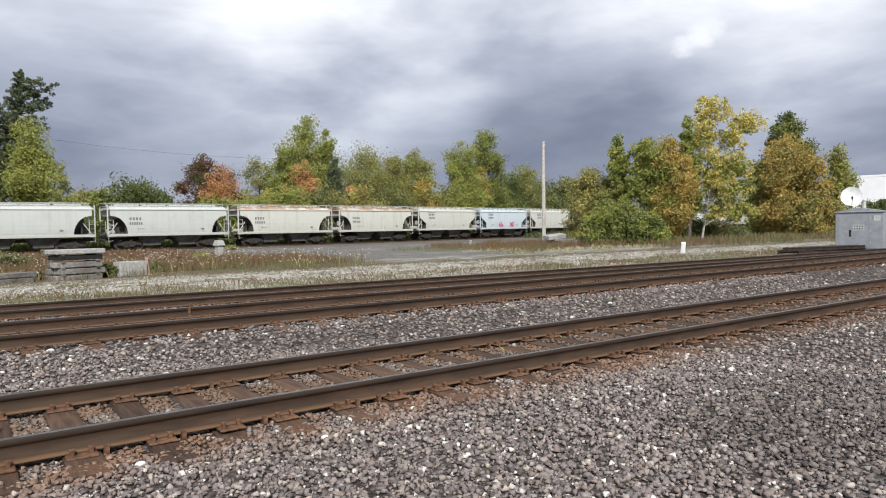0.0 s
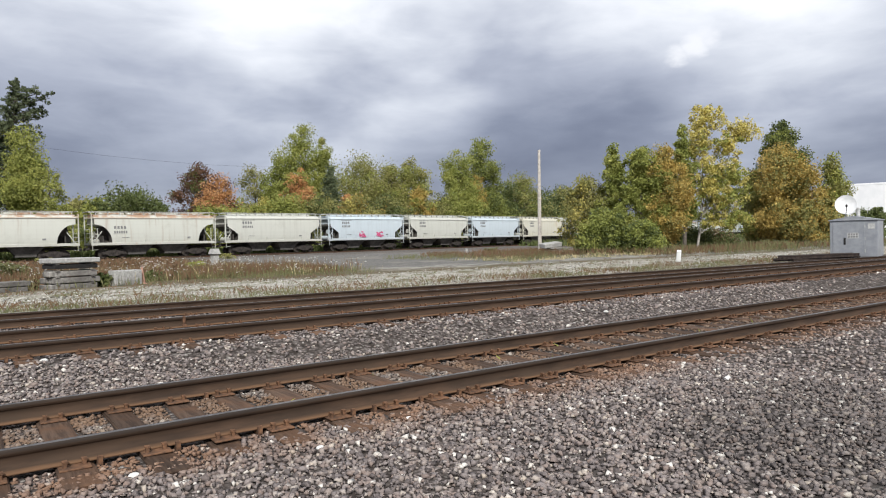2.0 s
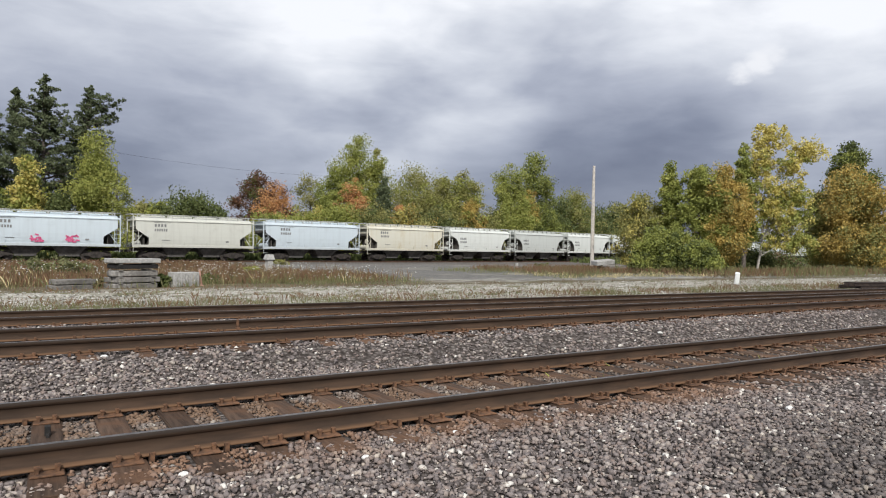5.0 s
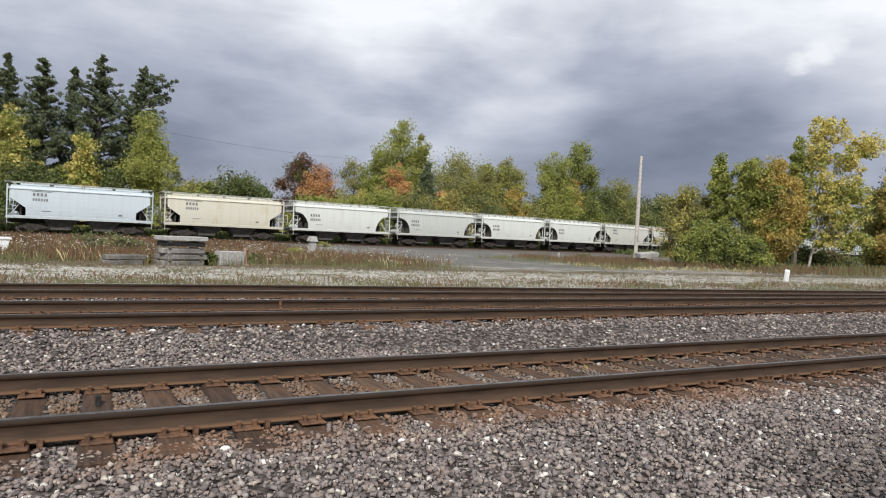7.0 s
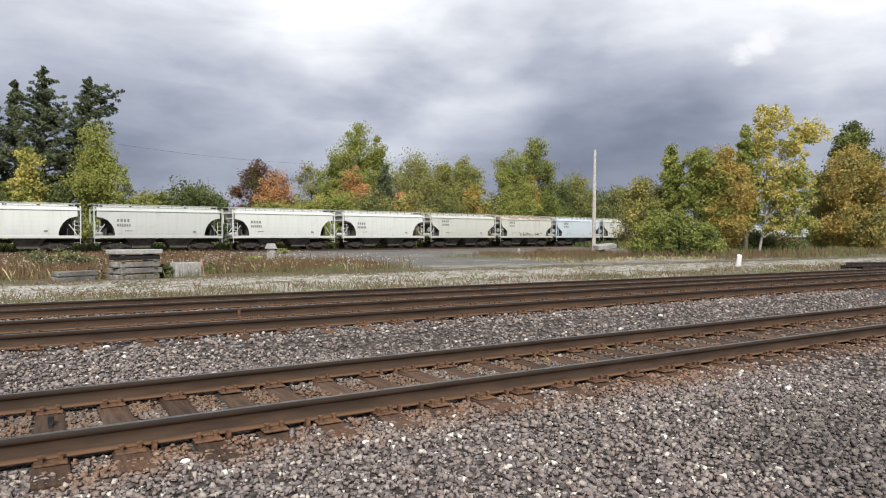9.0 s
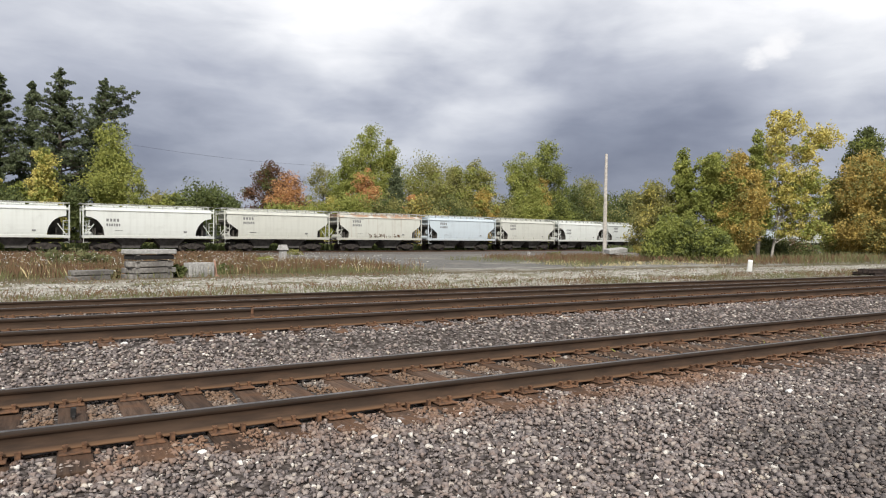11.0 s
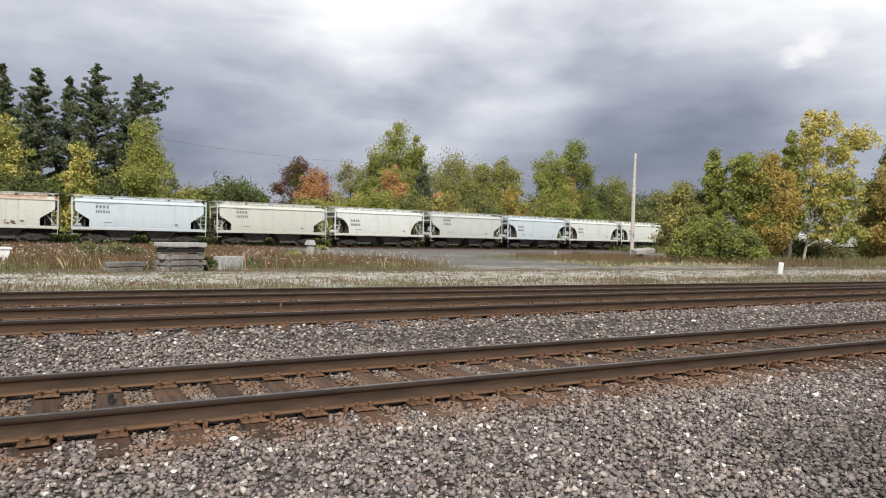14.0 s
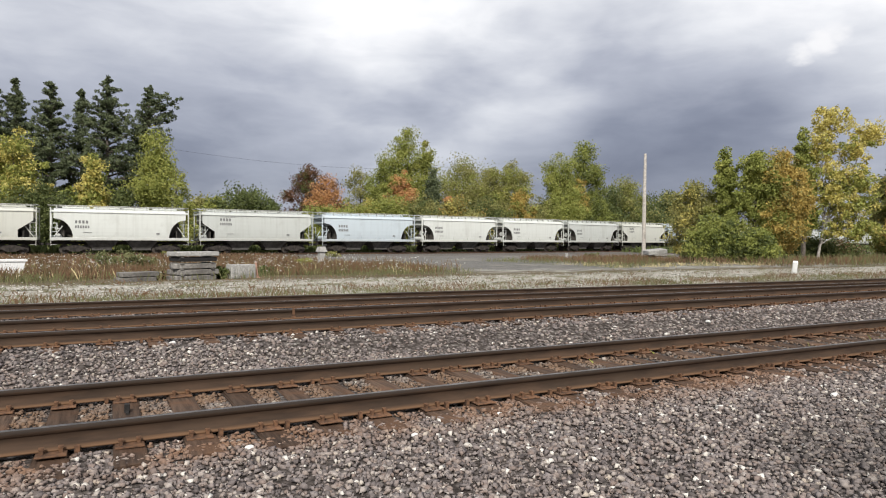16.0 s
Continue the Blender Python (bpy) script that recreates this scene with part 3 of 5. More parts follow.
# brake grime, darkened further for the shade inside the wagon ends
M["end_grime_shade"] = speckled("grimy_shaded_end_sheet", (0.05, 0.046, 0.04), (0.12, 0.11, 0.095), 3.0, 0.85)
M["road_stone"] = material("road_stone", lambda w: w.ramp(island(w), [(0.0, (0.09, 0.083, 0.068)), (0.4, (0.235, 0.22, 0.18)), (0.75, (0.40, 0.38, 0.33)), (1.0, (0.62, 0.60, 0.55))]), 0.9, 0, 0.3)
M["cobble"] = speckled("white_limestone", (0.55, 0.54, 0.50), (0.78, 0.77, 0.73), 30.0, 0.85)
M["cobble_warm"] = speckled("buff_limestone", (0.36, 0.29, 0.20), (0.55, 0.46, 0.34), 25.0, 0.85)
build_ballast()


# ---- goods train ----
PITCH = 12.977
CAR_H = 4.6


def arc(cx, cz, r, a0, a1, n):
    return [(cx + r * math.cos(radians(a0 + (a1 - a0) * i / n)), cz + r * math.sin(radians(a0 + (a1 - a0) * i / n))) for i in range(n + 1)]


def body_section():
    """Half of the cross-section, from the side's foot to the crown: y, z."""
    return [(1.46, 1.50), (1.50, 1.75), (1.53, 2.05), (1.537, 2.2), (1.55, 2.45), (1.553, 2.7), (1.555, 2.9), (1.553, 3.05), (1.55, 3.18), (1.55, 3.3), (1.53, 3.82), (1.42, 4.04), (1.15, 4.17), (0.7, 4.27), (0.0, 4.31)]


def build_car(rounded):
    car = new("hopper_wagon")
    # shell: stations along the length, cut back towards the foot at both ends
    bm = B()
    sec = body_section()
    ring = [(y, z) for y, z in sec] + [(-y, z) for y, z in sec[-2::-1]]

    def end_x(z):
        if rounded:
            t = min(1, max(0, (3.3 - z) / 1.8))
            return 5.72 - 1.55 * math.sqrt(max(0, 1 - (1 - t) ** 2))
        return 5.72 - 1.2 * min(1, max(0, (3.05 - z) / 0.85))
    stations = []
    for k in (-1, -0.5, 0, 0.5, 1):
        stations.append([bm.verts.new((k * end_x(z), y, z)) for y, z in ring])
    for a, b in zip(stations, stations[1:]):
        for i in range(len(ring) - 1):
            bm.faces.new((a[i], a[i + 1], b[i + 1], b[i]))
        bm.faces.new((a[-1], a[0], b[0], b[-1]))
    n = len(ring)
    for st in (stations[0], stations[-1]):
        for i in range(len(sec) - 1):
            j = n - 1 - i
            bm.faces.new((st[i], st[i + 1], st[j - 1], st[j]) if i + 1 != j - 1 else (st[i], st[i + 1], st[j]))
    bmesh.ops.recalc_face_normals(bm, faces=bm.faces)
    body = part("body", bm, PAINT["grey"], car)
    # end slopes take the darkened sheet, their shade painted in
    body.data.materials.append(M["end_grime_shade"])
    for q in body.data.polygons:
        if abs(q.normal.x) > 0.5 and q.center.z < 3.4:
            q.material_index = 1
    # roof with its overhanging edge
    bm = B()
    box(bm, -5.78, 5.78, 1.40, 1.60, 3.84, 3.95, 0.02)
    box(bm, -5.78, 5.78, -1.60, -1.40, 3.84, 3.95, 0.02)
    part("roof_edge", bm, PAINT["grey"], car)
    bm = B()
    for s in (-1, 1):
        box(bm, -5.9, 5.9, s * 1.02 - 0.16, s * 1.02 + 0.16, 4.50, 4.54)
        for k in range(11):
            box(bm, -5.5 + k * 1.1 - 0.03, -5.5 + k * 1.1 + 0.03, s * 1.02 - 0.1, s * 1.02 + 0.1, 4.18, 4.51)
    for s in (-1, 1):
        box(bm, s * 5.9 - 0.3, s * 5.9 + 0.1, -1.18, 1.18, 4.50, 4.54)
    part("running_board", bm, M["walk"], car, "galvanised roof walkway")
    for k in range(4):
        bm = box(B(), -1.15, 1.15, -0.36, 0.36, 4.28, 4.42, 0.03)
        for s in (-0.8, 0, 0.8):
            box(bm, s - 0.04, s + 0.04, -0.42, 0.42, 4.40, 4.45)
        part("roof_hatch", bm, PAINT["grey"], car, at=pose(-3.9 + k * 2.6, 0, 0))
    for s in (-1, 1):
        bm = box(B(), -6.02, 6.02, s * 1.50 - 0.06, s * 1.50 + 0.06, 1.28, 1.52, 0.015)
        box(bm, -6.02, 6.02, s * 1.50 - 0.09, s * 1.50 + 0.09, 1.27, 1.31)
        part("side_sill", bm, PAINT["grey"], car)
        # low stiffeners on the side sheet
        for k in range(4):
            x = -3.3 + k * 2.2
            part("side_stiffener", box(B(), -0.03, 0.03, -0.03, 0.03, 1.5, 1.84), PAINT["grey"], car, at=pose(x, s * 1.53, 0))
    # sloping hopper bays
    for x in (-1.75, 1.75):
        bm = B()
        top = [bm.verts.new((x + a, b, 1.50)) for a, b in ((-1.7, -1.35), (1.7, -1.35), (1.7, 1.35), (-1.7, 1.35))]
        low = [bm.verts.new((x + a, b, 0.46)) for a, b in ((-0.8, -0.8), (0.8, -0.8), (0.8, 0.8), (-0.8, 0.8))]
        bm.faces.new(top[::-1])
        bm.faces.new(low)
        for i in range(4):
            j = (i + 1) % 4
            bm.faces.new((top[i], top[j], low[j], low[i]))
        bmesh.ops.recalc_face_normals(bm, faces=bm.faces)
        box(bm, x - 0.85, x + 0.85, -0.82, 0.82, 0.30, 0.47, 0.02)
        part("hopper_bay", bm, M["hopper"], car, "dusty steel discharge hopper")
    bm = box(B(), -6.0, 6.0, -0.22, 0.22, 0.86, 1.18, 0.02)
    box(bm, -4.9, -3.3, -1.3, 1.3, 1.2, 1.48)
    box(bm, 3.3, 4.9, -1.3, 1.3, 1.2, 1.48)
    part("centre_sill", bm, M["under"], car)
    for e in (-1, 1):
        # end deck, posts and bracing
        bm = box(B(), e * 4.4, e * 6.02, -1.48, 1.48, 1.22, 1.30)
        part("end_deck", bm, M["under"], car)
        # dark web added across the open end, standing for the shade there
        bm = B()
        prism(bm, [(e * 4.2, 1.3), (e * 5.55, 1.3), (e * 5.55, 1.75), (e * 5.2, 3.1), (e * 4.2, 3.1)], -0.03, 0.03)
        box(bm, e * 4.9 - 0.03, e * 4.9 + 0.03, -1.2, 1.2, 1.3, 2.2)
        part("shear_plate", bm, M["end_grime_shade"], car, "grimy dark steel web added as shade under the end slope")
        bm = B()
        for s in (-1, 1):
            box(bm, e * 5.96 - 0.05, e * 5.96 + 0.05, s * 1.5 - 0.05, s * 1.5 + 0.05, 1.3, 4.3)
            rod(bm, (e * 5.9, s * 1.1, 1.3), (e * 5.0, s * 1.1, 2.6), 0.045)
        box(bm, e * 5.96 - 0.04, e * 5.96 + 0.04, -1.5, 1.5, 4.16, 4.26)
        box(bm, e * 5.70 - 0.02, e * 5.99, -1.5, 1.5, 3.86, 4.06)
        part("end_frame", bm, PAINT["grey"], car)
        for s in (-1, 1):
            bm = B()
            x0, x1 = e * 5.93, e * 5.47
            for x in (x0, x1):
                box(bm, x - 0.022, x + 0.022, s * 1.56 - 0.022, s * 1.56 + 0.022, 0.75 if x == x0 else 1.3, 4.05 if x == x0 else 2.9)
            for k in range(6):
                z = 0.85 + k * 0.40
                rod(bm, (x0, s * 1.57, z), (x1, s * 1.57, z), 0.016)
            part("ladder", bm, PAINT["grey"], car)
        bm = box(B(), e * 5.95, e * 6.44, -0.13, 0.13, 0.78, 1.02, 0.03)
        part("coupler", bm, M["under"], car, "grimy coupler")
    # brake wheel and air reservoir on one end
    bm = B()
    bmesh.ops.create_cone(bm, cap_ends=True, segments=14, radius1=0.28, radius2=0.28, depth=0.05, matrix=pose(-5.6, -0.75, 2.35, 0, 90, 0))
    rod(bm, (-5.6, -0.75, 2.35), (-5.2, -0.75, 2.35), 0.05)
    part("brake_wheel", bm, PAINT["grey"], car)
    bm = B()
    rod(bm, (-5.35, -0.7, 1.62), (-5.35, 0.7, 1.62), 0.27, n=12)
    box(bm, -5.35, -5.0, -0.25, 0.25, 1.3, 1.6, 0.03)
    part("air_reservoir", bm, PAINT["grey"], car)
    # stencilled markings as plain bars, on both sides
    for s in (-1, 1):
        bm = B()
        y = s * 1.552

        def bar(x0, x1, z0, z1):
            box(bm, x0, x1, y - 0.012, y + 0.012, z0, z1)
        z0 = 2.40 if rounded else 2.86
        for k in range(4):
            bar(-4.0 + k * 0.30, -3.81 + k * 0.30, z0 + 0.44, z0 + 0.72)
        for k in range(6):
            bar(-4.0 + k * 0.21, -3.86 + k * 0.21, z0, z0 + 0.25)
        if not rounded:
            bar(-4.10, -2.50, z0 + 0.86, z0 + 0.89)
        bar(-3.3, -2.6, 1.98, 2.01)
        bar(3.0, 3.3, 1.86, 2.0)
        tagged(part("lettering", bm, M["letter"], car, "faded black stencilled marking"), kind="stuff")
    for e in (-1, 1):
        build_bogie(car, e * 3.98)
    return car


def build_bogie(car, x):
    bogie = part("bogie", box(box(B(), -0.16, 0.16, -0.95, 0.95, 0.42, 0.78, 0.03), -0.3, 0.3, -0.3, 0.3, 0.7, 0.92), M["under"], car, "grimy two-axle bogie", at=pose(x, 0, 0))
    for s in (-1, 1):
        bm = B()
        prism(bm, [(-1.12, 0.38), (-1.12, 0.56), (-0.75, 0.66), (-0.3, 0.82), (0.3, 0.82), (0.75, 0.66), (1.12, 0.56), (1.12, 0.38), (0.72, 0.40), (0.34, 0.20), (-0.34, 0.20), (-0.72, 0.40)], s * 1.0 - 0.07, s * 1.0 + 0.07)
        for k in (-0.17, 0, 0.17):
            rod(bm, (k, s * 1.02, 0.3), (k, s * 1.02, 0.62), 0.075, n=8)
        for k in (-0.89, 0.89):
            rod(bm, (k, s * 1.0, 0.46), (k, s * 1.16, 0.46), 0.12, n=8)
        part("side_frame", bm, M["under"], bogie)
    for k in (-0.89, 0.89):
        bm = B()
        for s in (-1, 1):
            rod(bm, (0, s * 0.68, 0), (0, s * 0.81, 0), 0.42, n=20)
            rod(bm, (0, s * 0.62, 0), (0, s * 0.68, 0), 0.455, n=20)
            for q in range(4):
                a = q * math.pi / 2
                rod(bm, (0.2 * math.cos(a), s * 0.805, 0.2 * math.sin(a)), (0.2 * math.cos(a), s * 0.825, 0.2 * math.sin(a)), 0.06, n=6)
        rod(bm, (0, -0.9, 0), (0, 0.9, 0), 0.08, n=8)
        part("wheelset", bm, M["wheel"], bogie, at=pose(k, 0, 0.42))


CARS = []
ORDER = ["white", "grey", "grey", "grey", "rusty", "rusty", "beige", "blue", "beige", "blue", "tan", "white", "grey", "white", "white",
         "beige", "rusty", "blue", "beige", "white", "grey", "blue", "white", "white", "grey", "beige", "blue", "white", "grey", "white",
         "beige", "white", "blue", "grey", "white", "beige", "white"]
ANGULAR = {6, 8, 9, 10, 7, 15, 16, 17, 18, 20, 25, 26, 30}
WORDS = {"grey": "light grey covered hopper wagon with grime streaks", "white": "off-white covered hopper wagon on the far track",
         "beige": "beige covered hopper wagon with black stencilling", "blue": "pale blue covered hopper wagon with grime streaks",
         "rusty": "cream covered hopper wagon with a rusting roof", "tan": "cream covered hopper wagon with brown rust streaks"}


def car_pose(s):
    """The pose of a wagon whose middle is at s along the line."""
    a, b = [(np.interp(q, LINE_S, LINE_X), np.interp(q, LINE_S, LINE_Y)) for q in (s - 3.98, s + 3.98)]
    return pose((a[0] + b[0]) / 2, (a[1] + b[1]) / 2, 0.21, 0, 0, math.degrees(math.atan2(b[1] - a[1], b[0] - a[0])))


def train_s(k, t):
    return -3.324 + (k + 0.5) * PITCH - 13.386 * t - 0.0333 * t * t


def build_train():
    masters = {r: build_car(r) for r in (True, False)}
    used = set()
    for i, kind in enumerate(ORDER):
        k = i - 2
        r = i not in ANGULAR
        m = car_pose(train_s(k, 0))
        if r in used:
            car = copy_thing(masters[r], m)
        else:
            car = masters[r]
            car.matrix_basis = m
            used.add(r)
        CARS.append((car, k))
    for i, (car, k) in enumerate(CARS):
        kind = ORDER[i]
        text = WORDS[kind]
        if i == 7:
            text = "pale blue covered hopper wagon with magenta graffiti"
        tagged(car, text, "hopper wagon", "wagons of the goods train")
        for o in car.children:
            if o.type == "MESH" and o.data.materials[0] == PAINT["grey"]:
                o.material_slots[0].link = "OBJECT"
                o.material_slots[0].material = PAINT[kind]
    graf = CARS[7][0]
    for x in (-0.9, 1.9):
        bm = B()
        rng = random.Random(int(x * 10))
        for q in range(16):
            u, v = rng.uniform(-0.5, 0.5), rng.uniform(-0.3, 0.35)
            box(bm, -0.16, 0.16, -0.010 - 0.001 * (q % 5), 0.008, -0.07, 0.07, 0, pose(x + u, -1.552, 1.98 + v, 0, rng.uniform(-80, 80), 0))
        part("graffiti", bm, M["graffiti"], graf, "magenta spray-painted tag")
    tag = CARS[16][0]
    bm = B()
    rng = random.Random(8)
    for q in range(40):
        box(bm, -0.1, 0.1, -0.010 - 0.001 * (q % 5), 0.008, -0.03, 0.03, 0, pose(rng.uniform(-1.9, 2.6), -1.53, rng.uniform(1.62, 1.98), 0, rng.uniform(-80, 80), 0))
    part("graffiti", bm, M["plate"], tag, "faded brown graffiti")


build_train()


# ---- trees and plants ----
def leaf_cloud(centres, radii, per, size, rng, squash=1.0, droop=0.0, slim=1.0):
    """Quads (leaves) thrown around clump centres; returns corners and faces."""
    n = len(centres) * per
    c = np.repeat(centres, per, 0)
    r = np.repeat(radii, per)
    d = rng.normal(size=(n, 3))
    d /= np.linalg.norm(d, axis=1)[:, None]
    p = c + d * (r * (0.12 + 0.95 * rng.random(n) ** 0.5 + 0.35 * rng.random(n) ** 6))[:, None] * np.array([1, 1, squash])
    p[:, 2] -= droop * rng.random(n) * r
    a = rng.normal(size=(n, 3))
    a /= np.linalg.norm(a, axis=1)[:, None]
    b = np.cross(a, rng.normal(size=(n, 3)))
    b /= np.linalg.norm(b, axis=1)[:, None] + 1e-6
    s = size * rng.uniform(0.6, 1.3, n)
    a, b = a * s[:, None] * 0.66, b * s[:, None] * 0.46 * slim
    v = np.stack([p - a, p + 0.5 * a - b, p + a * 0.7 + b], 1).reshape(-1, 3)
    return v, np.arange(n * 3).reshape(-1, 3)


def limb_points(rng, height, spread, shape, n):
    """Clump centres inside a crown outline: shape(t) is the half-width at share t of the height."""
    out, ph = [], rng.uniform(0, 6.283)
    # clumps strung along ascending limbs, with gaps between the limbs
    limbs = []
    for k in range(13):
        t1 = 0.10 + 0.88 * (k + rng.random()) / 13
        limbs.append((max(0.0, t1 - rng.uniform(0.10, 0.28)), t1, k * 2.4 + rng.normal() * 0.5, shape(t1) * rng.uniform(0.8, 1.25)))
    while len(out) < n * 0.62:
        t0, t1, a, w = limbs[rng.integers(13)]
        if rng.random() > w + 0.25:
            continue
        q = rng.uniform(0.25, 1.0)
        g = rng.normal(size=3) * 0.13 * spread
        out.append((math.cos(a) * q * w * spread + g[0], math.sin(a) * q * w * spread + g[1], (t0 + (t1 - t0) * q) * height + g[2] * 0.8))
    while len(out) < n:
        t = rng.uniform(0.0, 1.0)
        a, q = rng.uniform(0, 6.283), rng.random() ** 0.5
        w = shape(t) * (0.72 + 0.34 * math.sin(3 * a + 9 * t + ph) * math.sin(2 * a - 5 * t + 2 * ph) + 0.16)
        if rng.random() > w + 0.2:
            continue
        out.append((math.cos(a) * q * w * spread, math.sin(a) * q * w * spread, t * height))
    return np.array(out)


SHAPES = {
    "oval": lambda t: max(0.0, math.sin(math.pi * min(1, 0.10 + 0.88 * t))) ** 0.75,
    "column": lambda t: (0.85 + 0.15 * math.sin(7 * t)) * min(1.0, (1.03 - t) * 3.0) * min(1, 0.4 + 3 * t),
    "cone": lambda t: 1.0 - 0.92 * t,
    "broad": lambda t: max(0.0, 1 - (2 * t - 0.75) ** 2 * 0.62) ** 0.7,
    "vase": lambda t: (0.30 + 0.75 * min(1.0, t / 0.72)) * min(1.0, (1.04 - t) * 4.0),
    "ragged": lambda t: (0.55 + 0.45 * math.sin(11 * t + 1)) * (1 - 0.55 * t),
}


def tree(x, y, h, spread, shape, leaf, label, seed, clumps=70, per=60, size=0.3, clump=0.16, low=0.12, bark="bark", second=None, lean=(0, 0), name="tree", share2=0.35):
    rng = np.random.default_rng(seed)
    t = thing(name, pose(x, y, -0.15, 0, 0, seed * 37 % 360), label, "tree", "trees round the yard")
    crown_h = h * (1 - low) - 1.0 * clump * spread
    clumps, per = int(clumps * 2.9), int(per * 1.5)
    size *= 0.76
    c = limb_points(rng, crown_h, spread, SHAPES[shape], clumps)
    c[:, 2] += h * low
    c[:, 0] += lean[0] * c[:, 2] / h
    c[:, 1] += lean[1] * c[:, 2] / h
    bm = B()
    top = 0.92 * h
    r0 = 0.012 * h + 0.05
    prev = Vector((0, 0, -0.2))
    for k in range(1, 7):
        q = k / 6
        nxt = Vector((lean[0] * q + rng.uniform(-0.02, 0.02) * h * (k < 6), lean[1] * q + rng.uniform(-0.02, 0.02) * h * (k < 6), top * q))
        rod(bm, prev, nxt, r0 * (1.05 - (k - 1) / 6), r0 * (1.05 - k / 6) + 0.01, 7)
        prev = nxt
    for p in c[:: max(1, len(c) // 34)]:
        z = max(0.1 * h, p[2] - 0.35 * math.hypot(p[0] - lean[0] * p[2] / h, p[1] - lean[1] * p[2] / h) - 0.03 * h)
        q = z / h
        a = Vector((lean[0] * q, lean[1] * q, z))
        mid = a.lerp(Vector(p), 0.5) + Vector((0, 0, 0.02 * h))
        rod(bm, a, mid, r0 * 0.34 * (1.1 - q), r0 * 0.22 * (1.1 - q), 5)
        rod(bm, mid, p, r0 * 0.22 * (1.1 - q), 0.012, 4)
    part("trunk", bm, M[bark], t)
    r = clump * spread * rng.uniform(0.5, 1.5, len(c)) * 1.75
    if second:
        pick = rng.random(len(c)) < share2
        v, f = leaf_cloud(c[pick], r[pick], per, size, rng, 0.8)
        o = raw("crown", v, f, LEAF[second], t)
        c, r = c[~pick], r[~pick]
    v, f = leaf_cloud(c, r, per, size, rng, 0.8)
    raw("crown", v, f, LEAF[leaf], t)
    return t


def pine(x, y, h, spread, seed, bare=0.2, lean=0.0, arms=()):
    rng = np.random.default_rng(seed)
    t = thing("pine_tree", pose(x, y, -0.2), "tall dark green pine with tiered branches", "tree", "pines behind the train")
    bm = B()
    rod(bm, (0, 0, -0.2), (lean * 0.5, 0, h * 0.55), 0.014 * h, 0.009 * h, 8)
    rod(bm, (lean * 0.5, 0, h * 0.55), (lean, 0, h * 0.97), 0.009 * h, 0.03, 7)
    cs, rs = [], []
    z, turn = h * bare, rng.uniform(0, 6.283)
    side = rng.uniform(0.75, 1.2, 8)
    while z < h * 0.97:
        q = (z / h - bare) / (1 - bare)
        reach = 1.32 * spread * min(1.0, 0.6 + 1.6 * q) * (1 - q) ** 0.85 + 0.2
        for k in range(7 if q < 0.8 else 5):
            if rng.random() < 0.14:
                continue
            turn += 1.13 + rng.normal() * 0.25
            L = reach * rng.uniform(0.55, 1.12) * side[int(turn / 6.283 * 8) % 8]
            zz = min(h * 0.965, z + rng.normal() * 0.022 * h)
            base = Vector((lean * zz / h, 0, zz))
            rise = L * (0.06 + 0.42 * q + rng.normal() * 0.10)
            tip = base + Vector((math.cos(turn) * L, math.sin(turn) * L, rise))
            rod(bm, base, tip, 0.04 + 0.018 * L, 0.015, 4)
            start = 0.5 if q < 0.3 else 0.3
            for s in np.arange(start, 1.06, 0.52 / max(L, 1.3)):
                p = base.lerp(tip, s)
                cs.append((p.x + rng.normal() * 0.10 * L, p.y + rng.normal() * 0.10 * L, p.z + 0.15 + rng.normal() * 0.10))
                rs.append(0.24 + 0.075 * L * (1.25 - 0.5 * s) * (0.7 if q < 0.3 else 1.0))
        z += h * 0.028 * rng.uniform(0.75, 1.25)
    for q, L, a in arms:
        base = Vector((lean * q, 0, q * h))
        tip = base + Vector((math.cos(a) * L, math.sin(a) * L, 0.35 * L))
        rod(bm, base, tip, 0.11, 0.03, 5)
        for s in np.arange(0.35, 1.05, 0.12):
            p = base.lerp(tip, s)
            cs += [(p.x + rng.normal() * 0.3, p.y + rng.normal() * 0.3, p.z + 0.25 + rng.normal() * 0.3) for _ in range(2)]
            rs += [0.42, 0.36]
    for k in range(5):
        cs.append((lean * (1.0 + 0.01 * k), 0, h * (0.94 + 0.013 * k)))
        rs.append(0.32 - 0.05 * k)
    part("trunk", bm, M["bark"], t)
    v, f = leaf_cloud(np.array(cs), np.array(rs), 30, 0.34, rng, 0.6, slim=0.55)
    raw("crown", v, f, LEAF["pine"], t)


